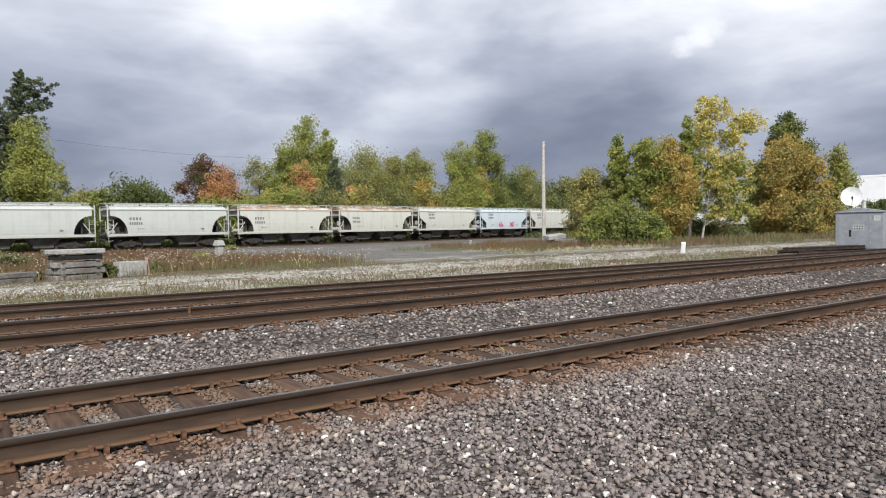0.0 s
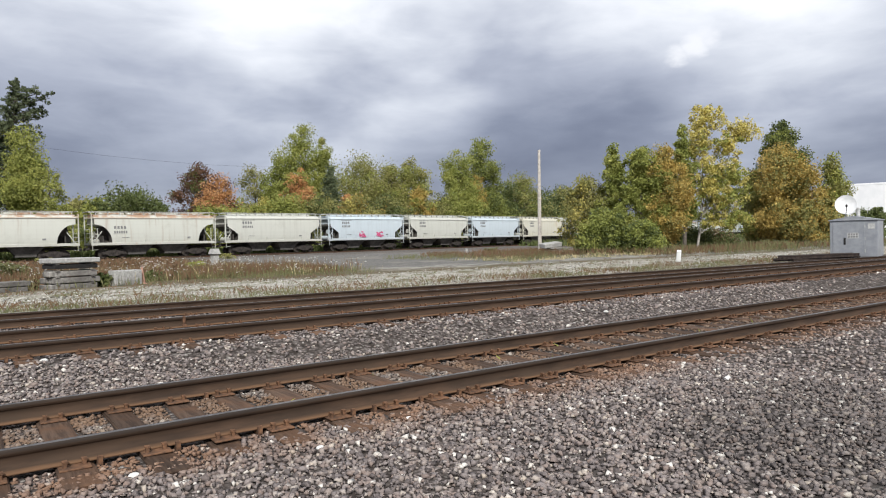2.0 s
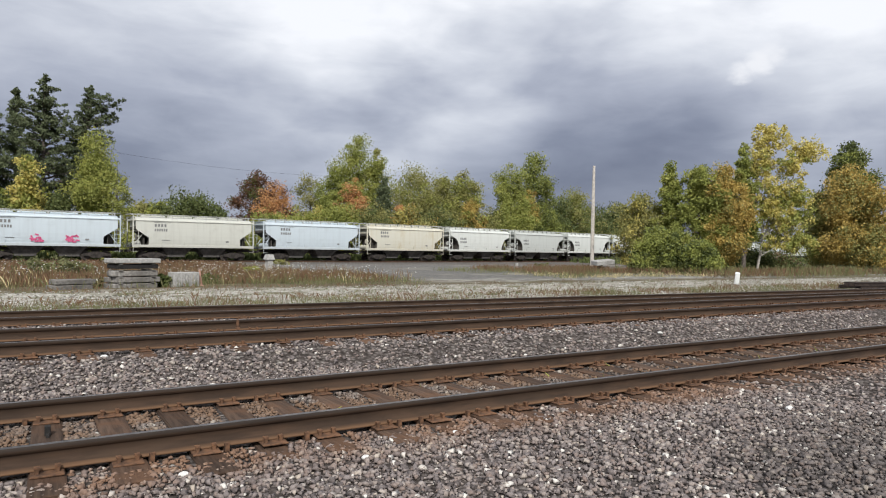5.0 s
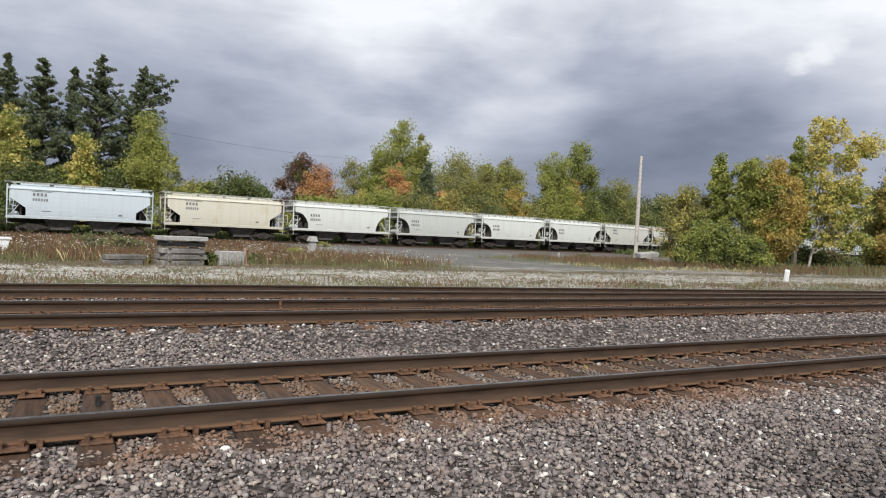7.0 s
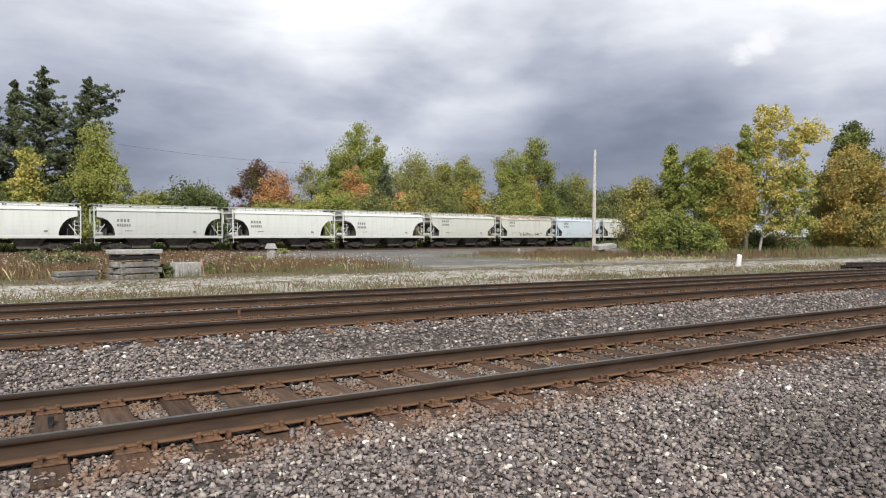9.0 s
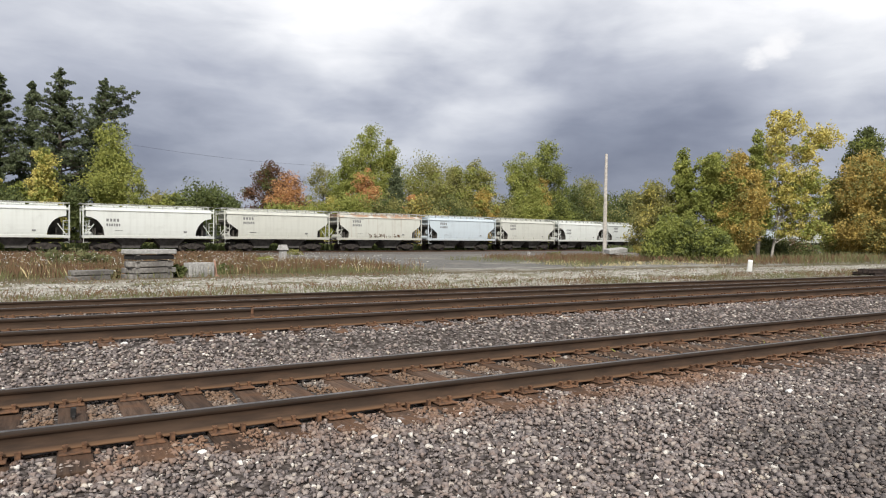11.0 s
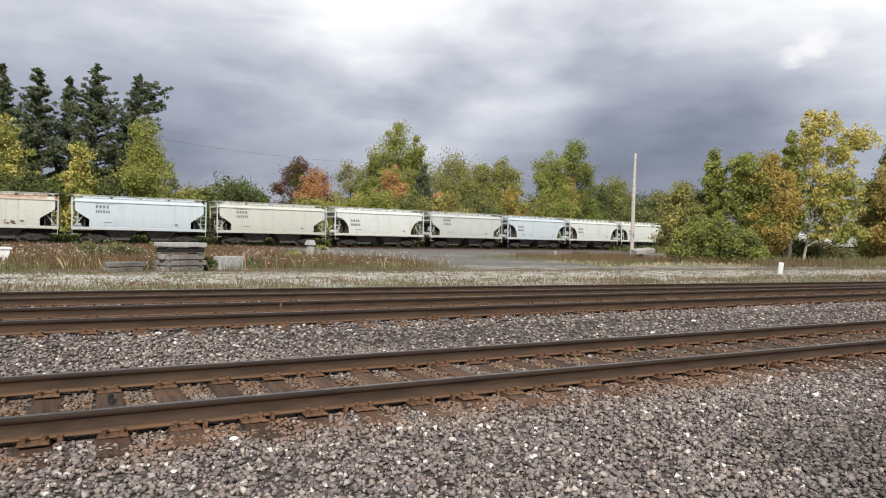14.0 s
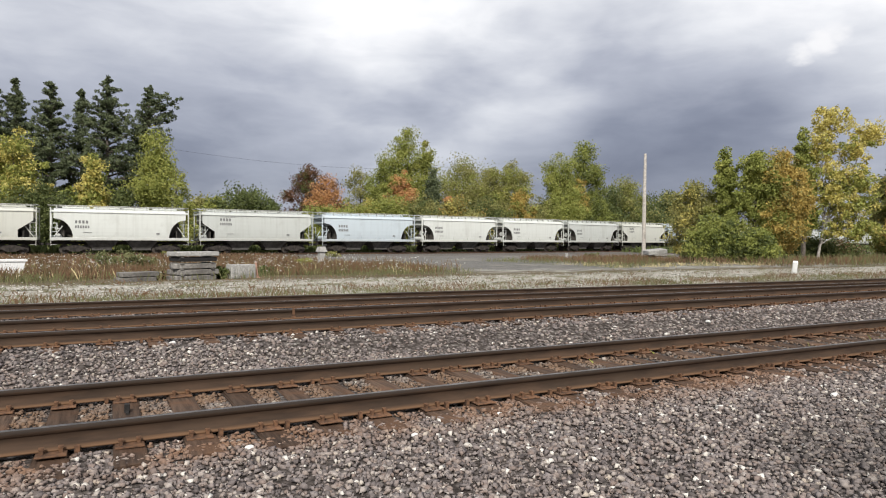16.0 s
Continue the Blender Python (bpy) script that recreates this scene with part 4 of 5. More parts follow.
def plume_tree(x, y, lobes, across, label, seed, leaf, second, bark="bark_pale", size=0.2):
    """A thin open tree whose limbs each carry a plume of leaves: offset, height, half-width, half-height, leaves."""
    rng = np.random.default_rng(seed)
    t = thing("tree", pose(x, y, -0.15), label, "tree", "trees round the yard")
    bm = B()
    fork = Vector((across[0] * 0.5, across[1] * 0.5, 3.0))
    rod(bm, (0, 0, -0.2), fork, 0.13, 0.08, 8)
    bunches = {leaf: ([], []), second: ([], [])}
    for dx, z, rx, rz, share2 in lobes:
        off = rng.normal() * 0.5
        top = Vector((across[0] * dx - across[1] * off, across[1] * dx + across[0] * off, z))
        a = fork if z > 4 else Vector((fork.x * 0.5, fork.y * 0.5, 1.5))
        bend = a.lerp(top, 0.55) + Vector((rng.normal() * 0.15, rng.normal() * 0.15, 0.35))
        rod(bm, a, bend, 0.05, 0.032, 6)
        rod(bm, bend, top + Vector((0, 0, rz * 0.6)), 0.032, 0.012, 5)
        for k in range(int(24 * rx * rz) + 8):
            u = rng.normal(size=3)
            u *= (rng.random() ** 0.5 + 0.35 * rng.random() ** 5) / np.linalg.norm(u)
            p = top + Vector((u[0] * rx, u[1] * rx, u[2] * rz))
            if k % 4 == 0:
                rod(bm, top + Vector((0, 0, (u[2] - 0.5) * rz)), p, 0.02, 0.008, 4)
            kind = second if rng.random() < share2 else leaf
            bunches[kind][0].append(tuple(p))
            bunches[kind][1].append(rng.uniform(0.2, 0.55))
    part("trunk", bm, M[bark], t)
    for kind, (c, r) in bunches.items():
        v, f = leaf_cloud(np.array(c), np.array(r), 44, size, rng, 0.9)
        raw("crown", v, f, LEAF[kind], t)


def build_woods():
    tree(31.3, 187.2, 16.7, 9.21, 'broad', 'dark', 'dark far tree beyond the railway', 1, clumps=60, per=60, size=0.7)
    tree(23.0, 198.5, 14.8, 5.76, 'broad', 'olive', 'low olive tree far beyond the railway', 2, clumps=40, per=60, size=0.7)
    tree(41.3, 195.5, 14.3, 4.78, 'broad', 'dark', 'low dark tree far beyond the railway', 3, clumps=40, per=60, size=0.7)
    tree(26.3, 188.0, 13.7, 4.64, 'broad', 'lime', 'low yellow-green tree far beyond the railway', 4, clumps=40, per=60, size=0.7)
    tree(29.3, 108.2, 13.9, 3.7, 'oval', 'purple', 'dark reddish-brown autumn tree behind the train', 5, clumps=80, low=0.05, second='dark', share2=0.2)
    tree(31.0, 103.3, 12.7, 3.46, 'oval', 'orange', 'red-orange autumn tree behind the train', 6, clumps=70, low=0.05, second='purple', share2=0.35)
    tree(30.5, 93.0, 7.9, 3.51, 'broad', 'lime', 'yellow-green shrub behind the train', 7, clumps=40, low=0.02)
    tree(34.1, 91.7, 8.1, 2.49, 'broad', 'yellow', 'yellow shrub behind the train', 8, clumps=40, low=0.02, second='lime', share2=0.5)
    tree(39.6, 111.0, 15.2, 3.75, 'oval', 'olive', 'thin grey-olive tree behind the train', 9, clumps=50, per=40, low=0.05)
    tree(42.2, 106.8, 16.5, 3.65, 'column', 'green', 'green poplar behind the train', 10, clumps=90, low=0.05)
    tree(44.9, 102.4, 21.0, 4.48, 'oval', 'lime', 'tall yellow-green poplar behind the train', 11, clumps=130, low=0.05, second='green', share2=0.4)
    tree(47.7, 101.2, 19.5, 1.49, 'column', 'lime', 'slim yellow-green poplar behind the train', 12, clumps=50, low=0.1, second='olive')
    tree(41.0, 95.4, 12.9, 2.91, 'oval', 'orange', 'pale orange autumn tree behind the train', 13, clumps=70, low=0.02, second='lime', share2=0.25)
    tree(44.8, 92.6, 13.3, 2.82, 'cone', 'pine', 'dark spruce behind the train', 14, clumps=110, low=0.0)
    tree(56.2, 103.6, 16.8, 6.59, 'broad', 'olive', 'broad olive tree with thinning top behind the train', 15, clumps=120, low=0.05, second='green', share2=0.4)
    tree(57.6, 95.9, 14.6, 4.77, 'broad', 'olive', 'olive autumn tree behind the train', 16, clumps=90, low=0.05, second='lime', share2=0.3)
    tree(60.7, 94.0, 15.4, 3.53, 'oval', 'lime', 'yellowing tree with sparse top behind the train', 17, clumps=80, low=0.05, second='olive', share2=0.5)
    tree(57.0, 86.7, 9.9, 2.32, 'oval', 'gold', 'golden shrub behind the train', 18, clumps=50, low=0.02, second='lime')
    tree(44.7, 87.0, 8.4, 1.68, 'oval', 'yellow', 'pale yellow shrub behind the train', 19, clumps=40, low=0.02, second='orange')
    tree(64.7, 91.3, 9.2, 3.42, 'broad', 'dark', 'dark low tree behind the train', 20, clumps=50, low=0.02, second='olive')
    tree(68.7, 92.0, 17.2, 3.78, 'oval', 'lime', 'yellow-green poplar behind the train', 21, clumps=100, low=0.03, second='green', share2=0.4)
    tree(74.3, 92.9, 19.6, 4.07, 'oval', 'green', 'tall green poplar behind the train', 22, clumps=110, low=0.05, second='dark', share2=0.3)
    tree(72.2, 91.9, 12.9, 2.64, 'oval', 'gold', 'golden autumn tree behind the train', 23, clumps=60, low=0.02, second='lime', share2=0.3)
    tree(80.2, 93.6, 12.7, 3.70, 'broad', 'dark', 'dark green tree behind the train', 24, clumps=70, low=0.02)
    tree(84.9, 94.4, 13.7, 4.37, 'broad', 'olive', 'olive tree behind the train', 25, clumps=80, low=0.02, second='green')
    tree(90.8, 94.9, 11.3, 3.44, 'broad', 'dark', 'dark low tree behind the train', 26, clumps=50, low=0.02)
    tree(99.8, 98.0, 11.9, 4.44, 'broad', 'dark', 'dark far tree behind the train', 27, clumps=60, low=0.02, size=0.45)
    tree(-1.6, 83.8, 11.6, 2.44, 'cone', 'yellow', 'small yellow tree behind the train', 28, clumps=80, low=0.0, second='lime', share2=0.4)
    tree(4.9, 84.9, 14.9, 4.07, 'ragged', 'lime', 'feathery yellow-green tree behind the train', 29, clumps=110, low=0.0, size=0.24)
    tree(7.0, 83.3, 11.2, 2.10, 'oval', 'lime', 'wispy yellow-green sapling behind the train', 30, clumps=40, per=40, low=0.0, size=0.22)
    tree(-9.7, 89.6, 14.7, 3.34, 'oval', 'lime', 'yellow-green tree beside the pines', 31, clumps=80, low=0.05, second='yellow')
    tree(-7.0, 83.9, 7.9, 3.47, 'broad', 'dark', 'dark shrub below the pines', 32, clumps=60, low=0.0)
    tree(-3.5, 85.8, 8.0, 2.67, 'broad', 'green', 'green shrub below the pines', 33, clumps=60, low=0.0, second='dark')
    tree(1.0, 85.8, 7.9, 2.97, 'broad', 'dark', 'dark undergrowth below the pines', 34, clumps=60, low=0.0)
    tree(36.2, 89.8, 8.6, 4.43, 'broad', 'green', 'green undergrowth behind the train', 35, clumps=60, low=0.0, second='lime')
    tree(40.7, 87.9, 8.4, 3.92, 'broad', 'olive', 'olive undergrowth behind the train', 36, clumps=60, low=0.0, second='dark')
    tree(46.2, 86.8, 8.6, 4.47, 'broad', 'olive', 'brownish undergrowth behind the train', 37, clumps=60, low=0.0, second='gold')
    tree(52.0, 87.5, 8.6, 4.63, 'broad', 'dark', 'dark undergrowth behind the train', 38, clumps=60, low=0.0, second='olive')
    tree(60.1, 87.9, 8.1, 3.78, 'broad', 'olive', 'low olive scrub behind the train', 39, clumps=50, low=0.0)
    tree(66.7, 89.3, 9.7, 5.12, 'broad', 'lime', 'yellow-green undergrowth behind the train', 40, clumps=60, low=0.0, second='green')
    tree(74.8, 90.5, 9.7, 4.84, 'broad', 'green', 'green undergrowth behind the train', 41, clumps=60, low=0.0, second='dark')
    tree(85.1, 92.5, 9.7, 5.89, 'broad', 'dark', 'dark undergrowth behind the train', 42, clumps=60, low=0.0, second='olive')
    tree(26.5, 92.1, 7.1, 4.45, 'broad', 'green', 'green undergrowth below the reddish-brown tree', 43, clumps=50, low=0.0, second='lime')
    tree(46.3, 42.6, 7.5, 2.2, 'oval', 'olive', 'olive and yellow young tree beside the yard', 44, clumps=80, low=0.02, size=0.2, second='yellow', share2=0.25)
    tree(47.3, 39.9, 9.9, 1.35, 'oval', 'lime', 'slim yellow-green poplar beside the yard', 45, clumps=80, low=0.05, size=0.2, second='green', share2=0.5)
    tree(43.5, 38.1, 3.9, 1.98, 'broad', 'green', 'dense green bush beside the yard', 46, clumps=130, low=0.0, size=0.19, second='dark', share2=0.35)
    tree(48.0, 37.4, 9.6, 1.95, 'oval', 'green', 'green poplar beside the yard', 47, clumps=130, low=0.02, size=0.2, second='lime', share2=0.35)
    tree(49.9, 36.6, 9.5, 2.22, 'oval', 'gold', 'golden brown young tree beside the yard', 48, clumps=130, low=0.08, size=0.2, second='olive', share2=0.25)
    tree(53.3, 37.0, 11.6, 1.29, 'oval', 'green', 'tall green poplar beside the yard', 49, clumps=80, low=0.2, size=0.2)
    plume_tree(54.2, 36.3, [(1.3, 12.2, 1.7, 1.2, 0.05), (4.6, 11.0, 1.5, 1.1, 0.05), (3.0, 9.6, 1.3, 1.1, 0.2), (0.4, 9.8, 1.3, 1.7, 0.1), (2.6, 7.2, 1.4, 1.3, 0.7), (4.0, 6.6, 1.0, 1.2, 0.6), (3.2, 4.8, 1.4, 1.2, 0.8), (0.9, 6.8, 1.3, 1.7, 0.3), (1.6, 5.0, 1.4, 1.4, 0.6), (2.0, 3.0, 2.3, 1.1, 0.6), (4.2, 2.9, 1.3, 1.0, 0.7)], (0.88, -0.474), 'tall open pale-barked tree with thin yellow leaves', 50, 'yellow', 'lime', size=0.17)
    tree(44.9, 35.0, 2.8, 1.66, 'broad', 'green', 'green bush beside the yard', 54, clumps=80, low=0.0, size=0.2, second='dark', share2=0.4)
    # low dark shrub added to stand for shade under the yellow tree
    tree(57.5, 39.5, 2.3, 2.6, 'broad', 'dark', 'dark undergrowth added as shade below the yellow tree', 71, clumps=60, low=0.0, size=0.2, second='olive', share2=0.3)
    tree(63.0, 40.5, 2.0, 2.8, 'broad', 'dark', 'dark undergrowth beside the golden tree', 72, clumps=60, low=0.0, size=0.2, second='weed', share2=0.3)
    tree(81.6, 42.5, 15.5, 3.05, 'oval', 'dark', 'tall dark poplar behind the golden tree', 55, clumps=110, low=0.1, size=0.3, second='green')
    tree(76.4, 39.7, 11.8, 3.59, 'oval', 'gold', 'broad golden-brown autumn tree', 56, clumps=170, low=0.02, size=0.27, second='olive', share2=0.2)
    tree(76.6, 43.4, 9.1, 2.24, 'oval', 'olive', 'olive young tree beside the golden tree', 57, clumps=70, low=0.02, size=0.27, second='lime')
    tree(83.9, 37.8, 10.9, 2.55, 'ragged', 'lime', 'sparse yellow-green tree behind the cabinet', 58, clumps=70, per=45, low=0.02, size=0.27, second='olive', bark='bark_pale')
    tree(75.9, 36.2, 5.6, 2.95, 'broad', 'olive', 'olive shrub beside the golden tree', 59, clumps=70, low=0.0, size=0.25, second='gold')
    tree(111.3, 45.0, 5.4, 2.73, 'oval', 'dark', 'dark low tree near the white hall', 60, clumps=50, low=0.0, size=0.35)
    pine(-6.6, 97.6, 21.8, 4.05, 60, 0.22, 0.0)
    pine(-3.3, 102.8, 22.3, 2.64, 61, 0.25, 0.0)
    pine(-0.2, 95.8, 22.7, 4.44, 62, 0.20, 0.0)
    pine(3.4, 98.7, 22.9, 4.3, 63, 0.22, 1.6, ((0.84, 3.9, -0.1), (0.78, 3.6, 0.2), (0.87, 3.0, -0.5)))
    pine(-10.6, 100.6, 22.5, 3.59, 64, 0.25, 0.0)
    pine(-13.0, 99.0, 21.8, 4.13, 65, 0.20, 0.0)


build_woods()


# ---- loose things in the yard ----
M["spare"] = speckled("dark_rusty_steel", (0.020, 0.015, 0.013), (0.06, 0.042, 0.033), 6.0, 0.8, 0.1)


def build_yard():
    # stack of concrete slabs and old sleepers
    stack = thing("slab_stack", pose(3.0, 28.1, -0.08, 0, 0, 20), "stack of weathered timbers topped by pale concrete slabs", "stack")
    rng = random.Random(4)
    for row in range(3):
        for q in range(2):
            bm = box(B(), -0.86 + rng.uniform(-0.08, 0.08), 0.86 + rng.uniform(-0.08, 0.08), -0.3 + q * 0.42, 0.08 + q * 0.42, 0, 0.2, 0.02)
            part("timber", bm, M["plank"], stack, "", pose(0, 0, row * 0.24, 0, 0, rng.uniform(-2, 2)))
        for q in (-0.65, 0.62):
            part("spacer", box(B(), q - 0.07, q + 0.07, -0.35, 0.55, 0.2, 0.24), M["plank"], stack, "", pose(0, 0, row * 0.24))
    part("slab", box(B(), -0.78, 0.8, -0.35, 0.55, 0.76, 0.93, 0.02), M["black"], stack, "dark concrete slab", pose(0, 0, 0))
    part("slab", box(B(), -0.88, 0.87, -0.42, 0.58, 0.97, 1.15, 0.025), M["concrete"], stack, "pale concrete slab", pose(0, 0, 0, 0, 0, -1.5))
    for q in (-0.65, 0.62):
        part("spacer", box(B(), q - 0.07, q + 0.07, -0.35, 0.55, 0.92, 0.98), M["plank"], stack)
    low = thing("slab_stack", pose(0.85, 27.9, -0.08, 0, 0, 14), "low stack of old grey timbers in the weeds", "stack")
    for row in range(2):
        part("timber", box(B(), -0.7, 0.7, -0.3, 0.3, 0, 0.18, 0.02), M["plank"], low, "", pose(0.1 * row, 0, row * 0.2, 0, 0, 4 * row))
    # concrete block with a ribbed face, and a traffic cone
    block = thing("concrete_block", pose(4.9, 28.6, -0.08, 0, 0, 18), "ribbed concrete block standing in the weeds", "concrete block")
    part("core", box(B(), -0.55, 0.55, -0.25, 0.25, 0, 0.6, 0.02), M["concrete"], block)
    for q in range(9):
        part("rib", box(B(), -0.5 + q * 0.12, -0.44 + q * 0.12, -0.28, -0.24, 0.04, 0.56), M["concrete"], block)
    bm = box(B(), -0.18, 0.18, -0.18, 0.18, 0, 0.04, 0.01)
    rod(bm, (0, 0, 0.03), (0, 0, 0.7), 0.13, 0.03, 12)
    tagged(part("traffic_cone", bm, M["cone"], None, at=pose(5.55, 28.8, -0.08)), "faded orange traffic cone beside the concrete block", "traffic cone")
    # capped concrete marker
    post = thing("concrete_post", pose(13.3, 45.4, -0.08, 0, 0, 12), "pale concrete post with a wider tapering cap", "post")
    part("shaft", box(B(), -0.2, 0.2, -0.2, 0.2, 0, 0.84, 0.02), M["concrete"], post)
    bm = B()
    bmesh.ops.create_cone(bm, cap_ends=True, segments=4, radius1=0.43, radius2=0.28, depth=0.36, matrix=pose(0, 0, 1.02, 0, 0, 45))
    part("cap", bm, M["concrete"], post)
    # white marker post by the siding
    tagged(part("marker_post", box(B(), -0.16, 0.16, -0.12, 0.12, 0, 0.66, 0.03), M["white"], None, at=pose(32.1, 22.7, -0.08, 6, -13, 35)), "short white marker post in the grass", "marker")
    # white bin at the yard's edge
    bin_ = thing("white_bin", pose(-4.2, 33.1, -0.08, 0, 0, 10), "white open steel bin standing in the weeds", "bin")
    bm = B()
    prism(bm, [(-0.95, 0.72), (0.95, 0.72), (0.78, 0.02), (-0.78, 0.02)], -0.5, 0.5)
    part("shell", bm, M["white"], bin_)
    part("rim", box(box(B(), -1.0, 1.0, -0.55, -0.48, 0.68, 0.76), -1.0, 1.0, 0.48, 0.55, 0.68, 0.76), M["white"], bin_)
    # bleached pole without wires
    bm = B()
    rod(bm, (0, 0, -0.4), (0.05, 0, 5.4), 0.20, 0.17, 12)
    rod(bm, (0.05, 0, 5.4), (0.12, 0, 9.98), 0.17, 0.125, 12)
    tagged(part("utility_pole", bm, M["pole"], None, at=pose(45.6, 47.9, 0)), "bleached bare timber pole standing in weeds", "pole")
    # broken slab and old timbers at its foot
    heap = thing("timber_pile", pose(43.3, 43.3, -0.05, 0, 0, -22), "pile of old sleepers and a broken pale slab", "timber pile")
    for q in range(5):
        part("timber", box(B(), -1.3, 1.3, -0.12, 0.12, 0, 0.18, 0.02), M["plank"], heap, "", pose(rng.uniform(-0.3, 1.0), -0.4 + q * 0.28, 0.15 + 0.2 * (q % 2), 0, rng.uniform(-3, 3), rng.uniform(-10, 10)))
    part("slab", box(B(), -0.95, 0.95, -0.5, 0.5, 0, 0.4, 0.05), M["concrete"], heap, "broken pale concrete slab", pose(-0.5, 0.2, 0.55, 6, -5, 12))
    sl = thing("slab_stack", pose(35.5, 45.0, -0.05, 0, 0, -15), "broken kerb piece lying in weeds", "rubble")
    part("slab", box(B(), -1.1, 0.9, -0.2, 0.2, 0, 0.16, 0.03), M["plank"], sl)
    part("stub", box(B(), -1.15, -0.95, -0.12, 0.12, 0, 0.62, 0.03), M["concrete"], sl)
    # spare rails lying beside the siding
    pile = thing("rail_pile", pose(35.2, 16.8, 0.0, 0, 0, -12), "low pile of dark spare rails beside the siding", "rail pile")
    for q in range(7):
        bm = box(B(), -2.5 + 0.2 * (q % 3), 2.3 + 0.1 * q, -0.06, 0.06, 0, 0.03)
        box(bm, -2.5 + 0.2 * (q % 3), 2.3 + 0.1 * q, -0.012, 0.012, 0.03, 0.13)
        box(bm, -2.5 + 0.2 * (q % 3), 2.3 + 0.1 * q, -0.035, 0.035, 0.13, 0.165)
        part("spare_rail", bm, M["spare"], pile, "", pose(rng.uniform(-0.5, 0.5), -0.5 + 0.3 * (q % 4), 0.15 * (q // 4), rng.uniform(-12, 12), 0, rng.uniform(-2.5, 2.5)))


def build_cabinet():
    cab = thing("signal_cabinet", pose(39.95, 16.81, -0.06, 0, 0, -76), "grey aluminium signal equipment cabinet on the gravel", "cabinet")
    part("body", box(B(), -1.12, 1.12, -1.0, 1.0, 0.12, 2.08, 0.02), M["cabinet"], cab)
    bm = box(B(), -1.18, 1.18, -1.07, 1.07, 2.08, 2.13, 0.012)
    prism(bm, [(-1.16, 2.13), (1.16, 2.13), (0, 2.34)], -1.05, 1.05)
    part("roof", bm, M["cabinet"], cab)
    part("plinth", box(B(), -1.08, 1.08, -0.96, 0.96, 0, 0.13), M["concrete"], cab)
    door = part("door", box(B(), -0.98, 0.52, -1.025, -1.0, 0.22, 2.0, 0.008), M["cabinet"], cab)
    for z in (0.45, 1.1, 1.75):
        part("hinge", rod(B(), (0.535, -1.025, z - 0.07), (0.535, -1.025, z + 0.07), 0.018, n=8), M["walk"], door)
    part("handle", box(box(B(), -0.44, -0.38, -1.07, -1.025, 0.85, 1.08, 0.01), -0.46, -0.36, -1.035, -1.02, 0.78, 1.15), M["black"], door, "dark door handle")
    part("sign_plate", box(B(), -0.28, 0.24, -1.032, -1.022, 1.12, 1.42), M["walk"], door, "pale plate with unreadable marking")
    bm = B()
    for q in range(4):
        for r in range(2):
            box(bm, -0.24 + q * 0.12, -0.16 + q * 0.12, -1.037, -1.03, 1.16 + r * 0.13, 1.25 + r * 0.13)
    part("sign", bm, M["letter"], door, "dark unreadable marking")
    part("vent", box(B(), 0.68, 0.98, -1.012, -0.99, 1.62, 1.9), M["walk"], cab)
    bm = B()
    rod(bm, (0.05, 0.2, 2.25), (0.05, 0.2, 2.72), 0.10, n=10)
    rod(bm, (0.05, 0.2, 2.72), (0.05, 0.2, 2.78), 0.14, n=10)
    part("roof_vent", bm, M["walk"], cab)
    dish = thing("satellite_dish", pose(39.36, 17.10, 2.16, 0, 0, -64), "round white satellite dish above the signal cabinet", "satellite dish")
    bm = B()
    for k in range(6):
        r0, r1 = 0.53 * k / 6, 0.53 * (k + 1) / 6
        for q in range(28):
            a0, a1 = q * 2 * math.pi / 28, (q + 1) * 2 * math.pi / 28
            pts = [(r0, a0), (r1, a0), (r1, a1), (r0, a1)]
            vs = [bm.verts.new((r * math.cos(a), -0.3 * (r / 0.53) ** 2 * 0.5, r * math.sin(a))) for r, a in pts]
            bm.faces.new(vs)
    bmesh.ops.remove_doubles(bm, verts=bm.verts, dist=0.0005)
    bmesh.ops.solidify(bm, geom=bm.faces[:], thickness=0.02)
    part("reflector", bm, M["white"], dish, at=pose(0, 0, 0.72, -12, 0, 0))
    bm = rod(B(), (0, 0.08, -0.1), (0, 0.05, 0.72), 0.04, n=8)
    part("mast", bm, M["walk"], dish)
    bm = rod(B(), (0, -0.05, 0.12), (0, -0.62, 0.62), 0.02, n=6)
    rod(bm, (0, -0.60, 0.62), (0, -0.72, 0.70), 0.05, n=8)
    part("feed_arm", bm, M["black"], dish)


def build_hall():
    hall = thing("industrial_hall", pose(172, 25.4, -0.2, 0, 0, -66.6), "long low white metal-clad industrial hall", "building")
    wall = part("wall", box(B(), -45, 45, -18, 18, 0, 10.1, 0.05), M["cladding"], hall)
    part("roof", box(B(), -45.02, 45.02, -18.02, 18.02, 10.1, 10.5, 0.05), M["cladding"], hall)
    for q in range(6):
        part("window", box(B(), -38 + q * 14, -33 + q * 14, -18.08, -17.9, 8, 10), M["glass"], wall)


build_yard()
build_cabinet()
build_hall()


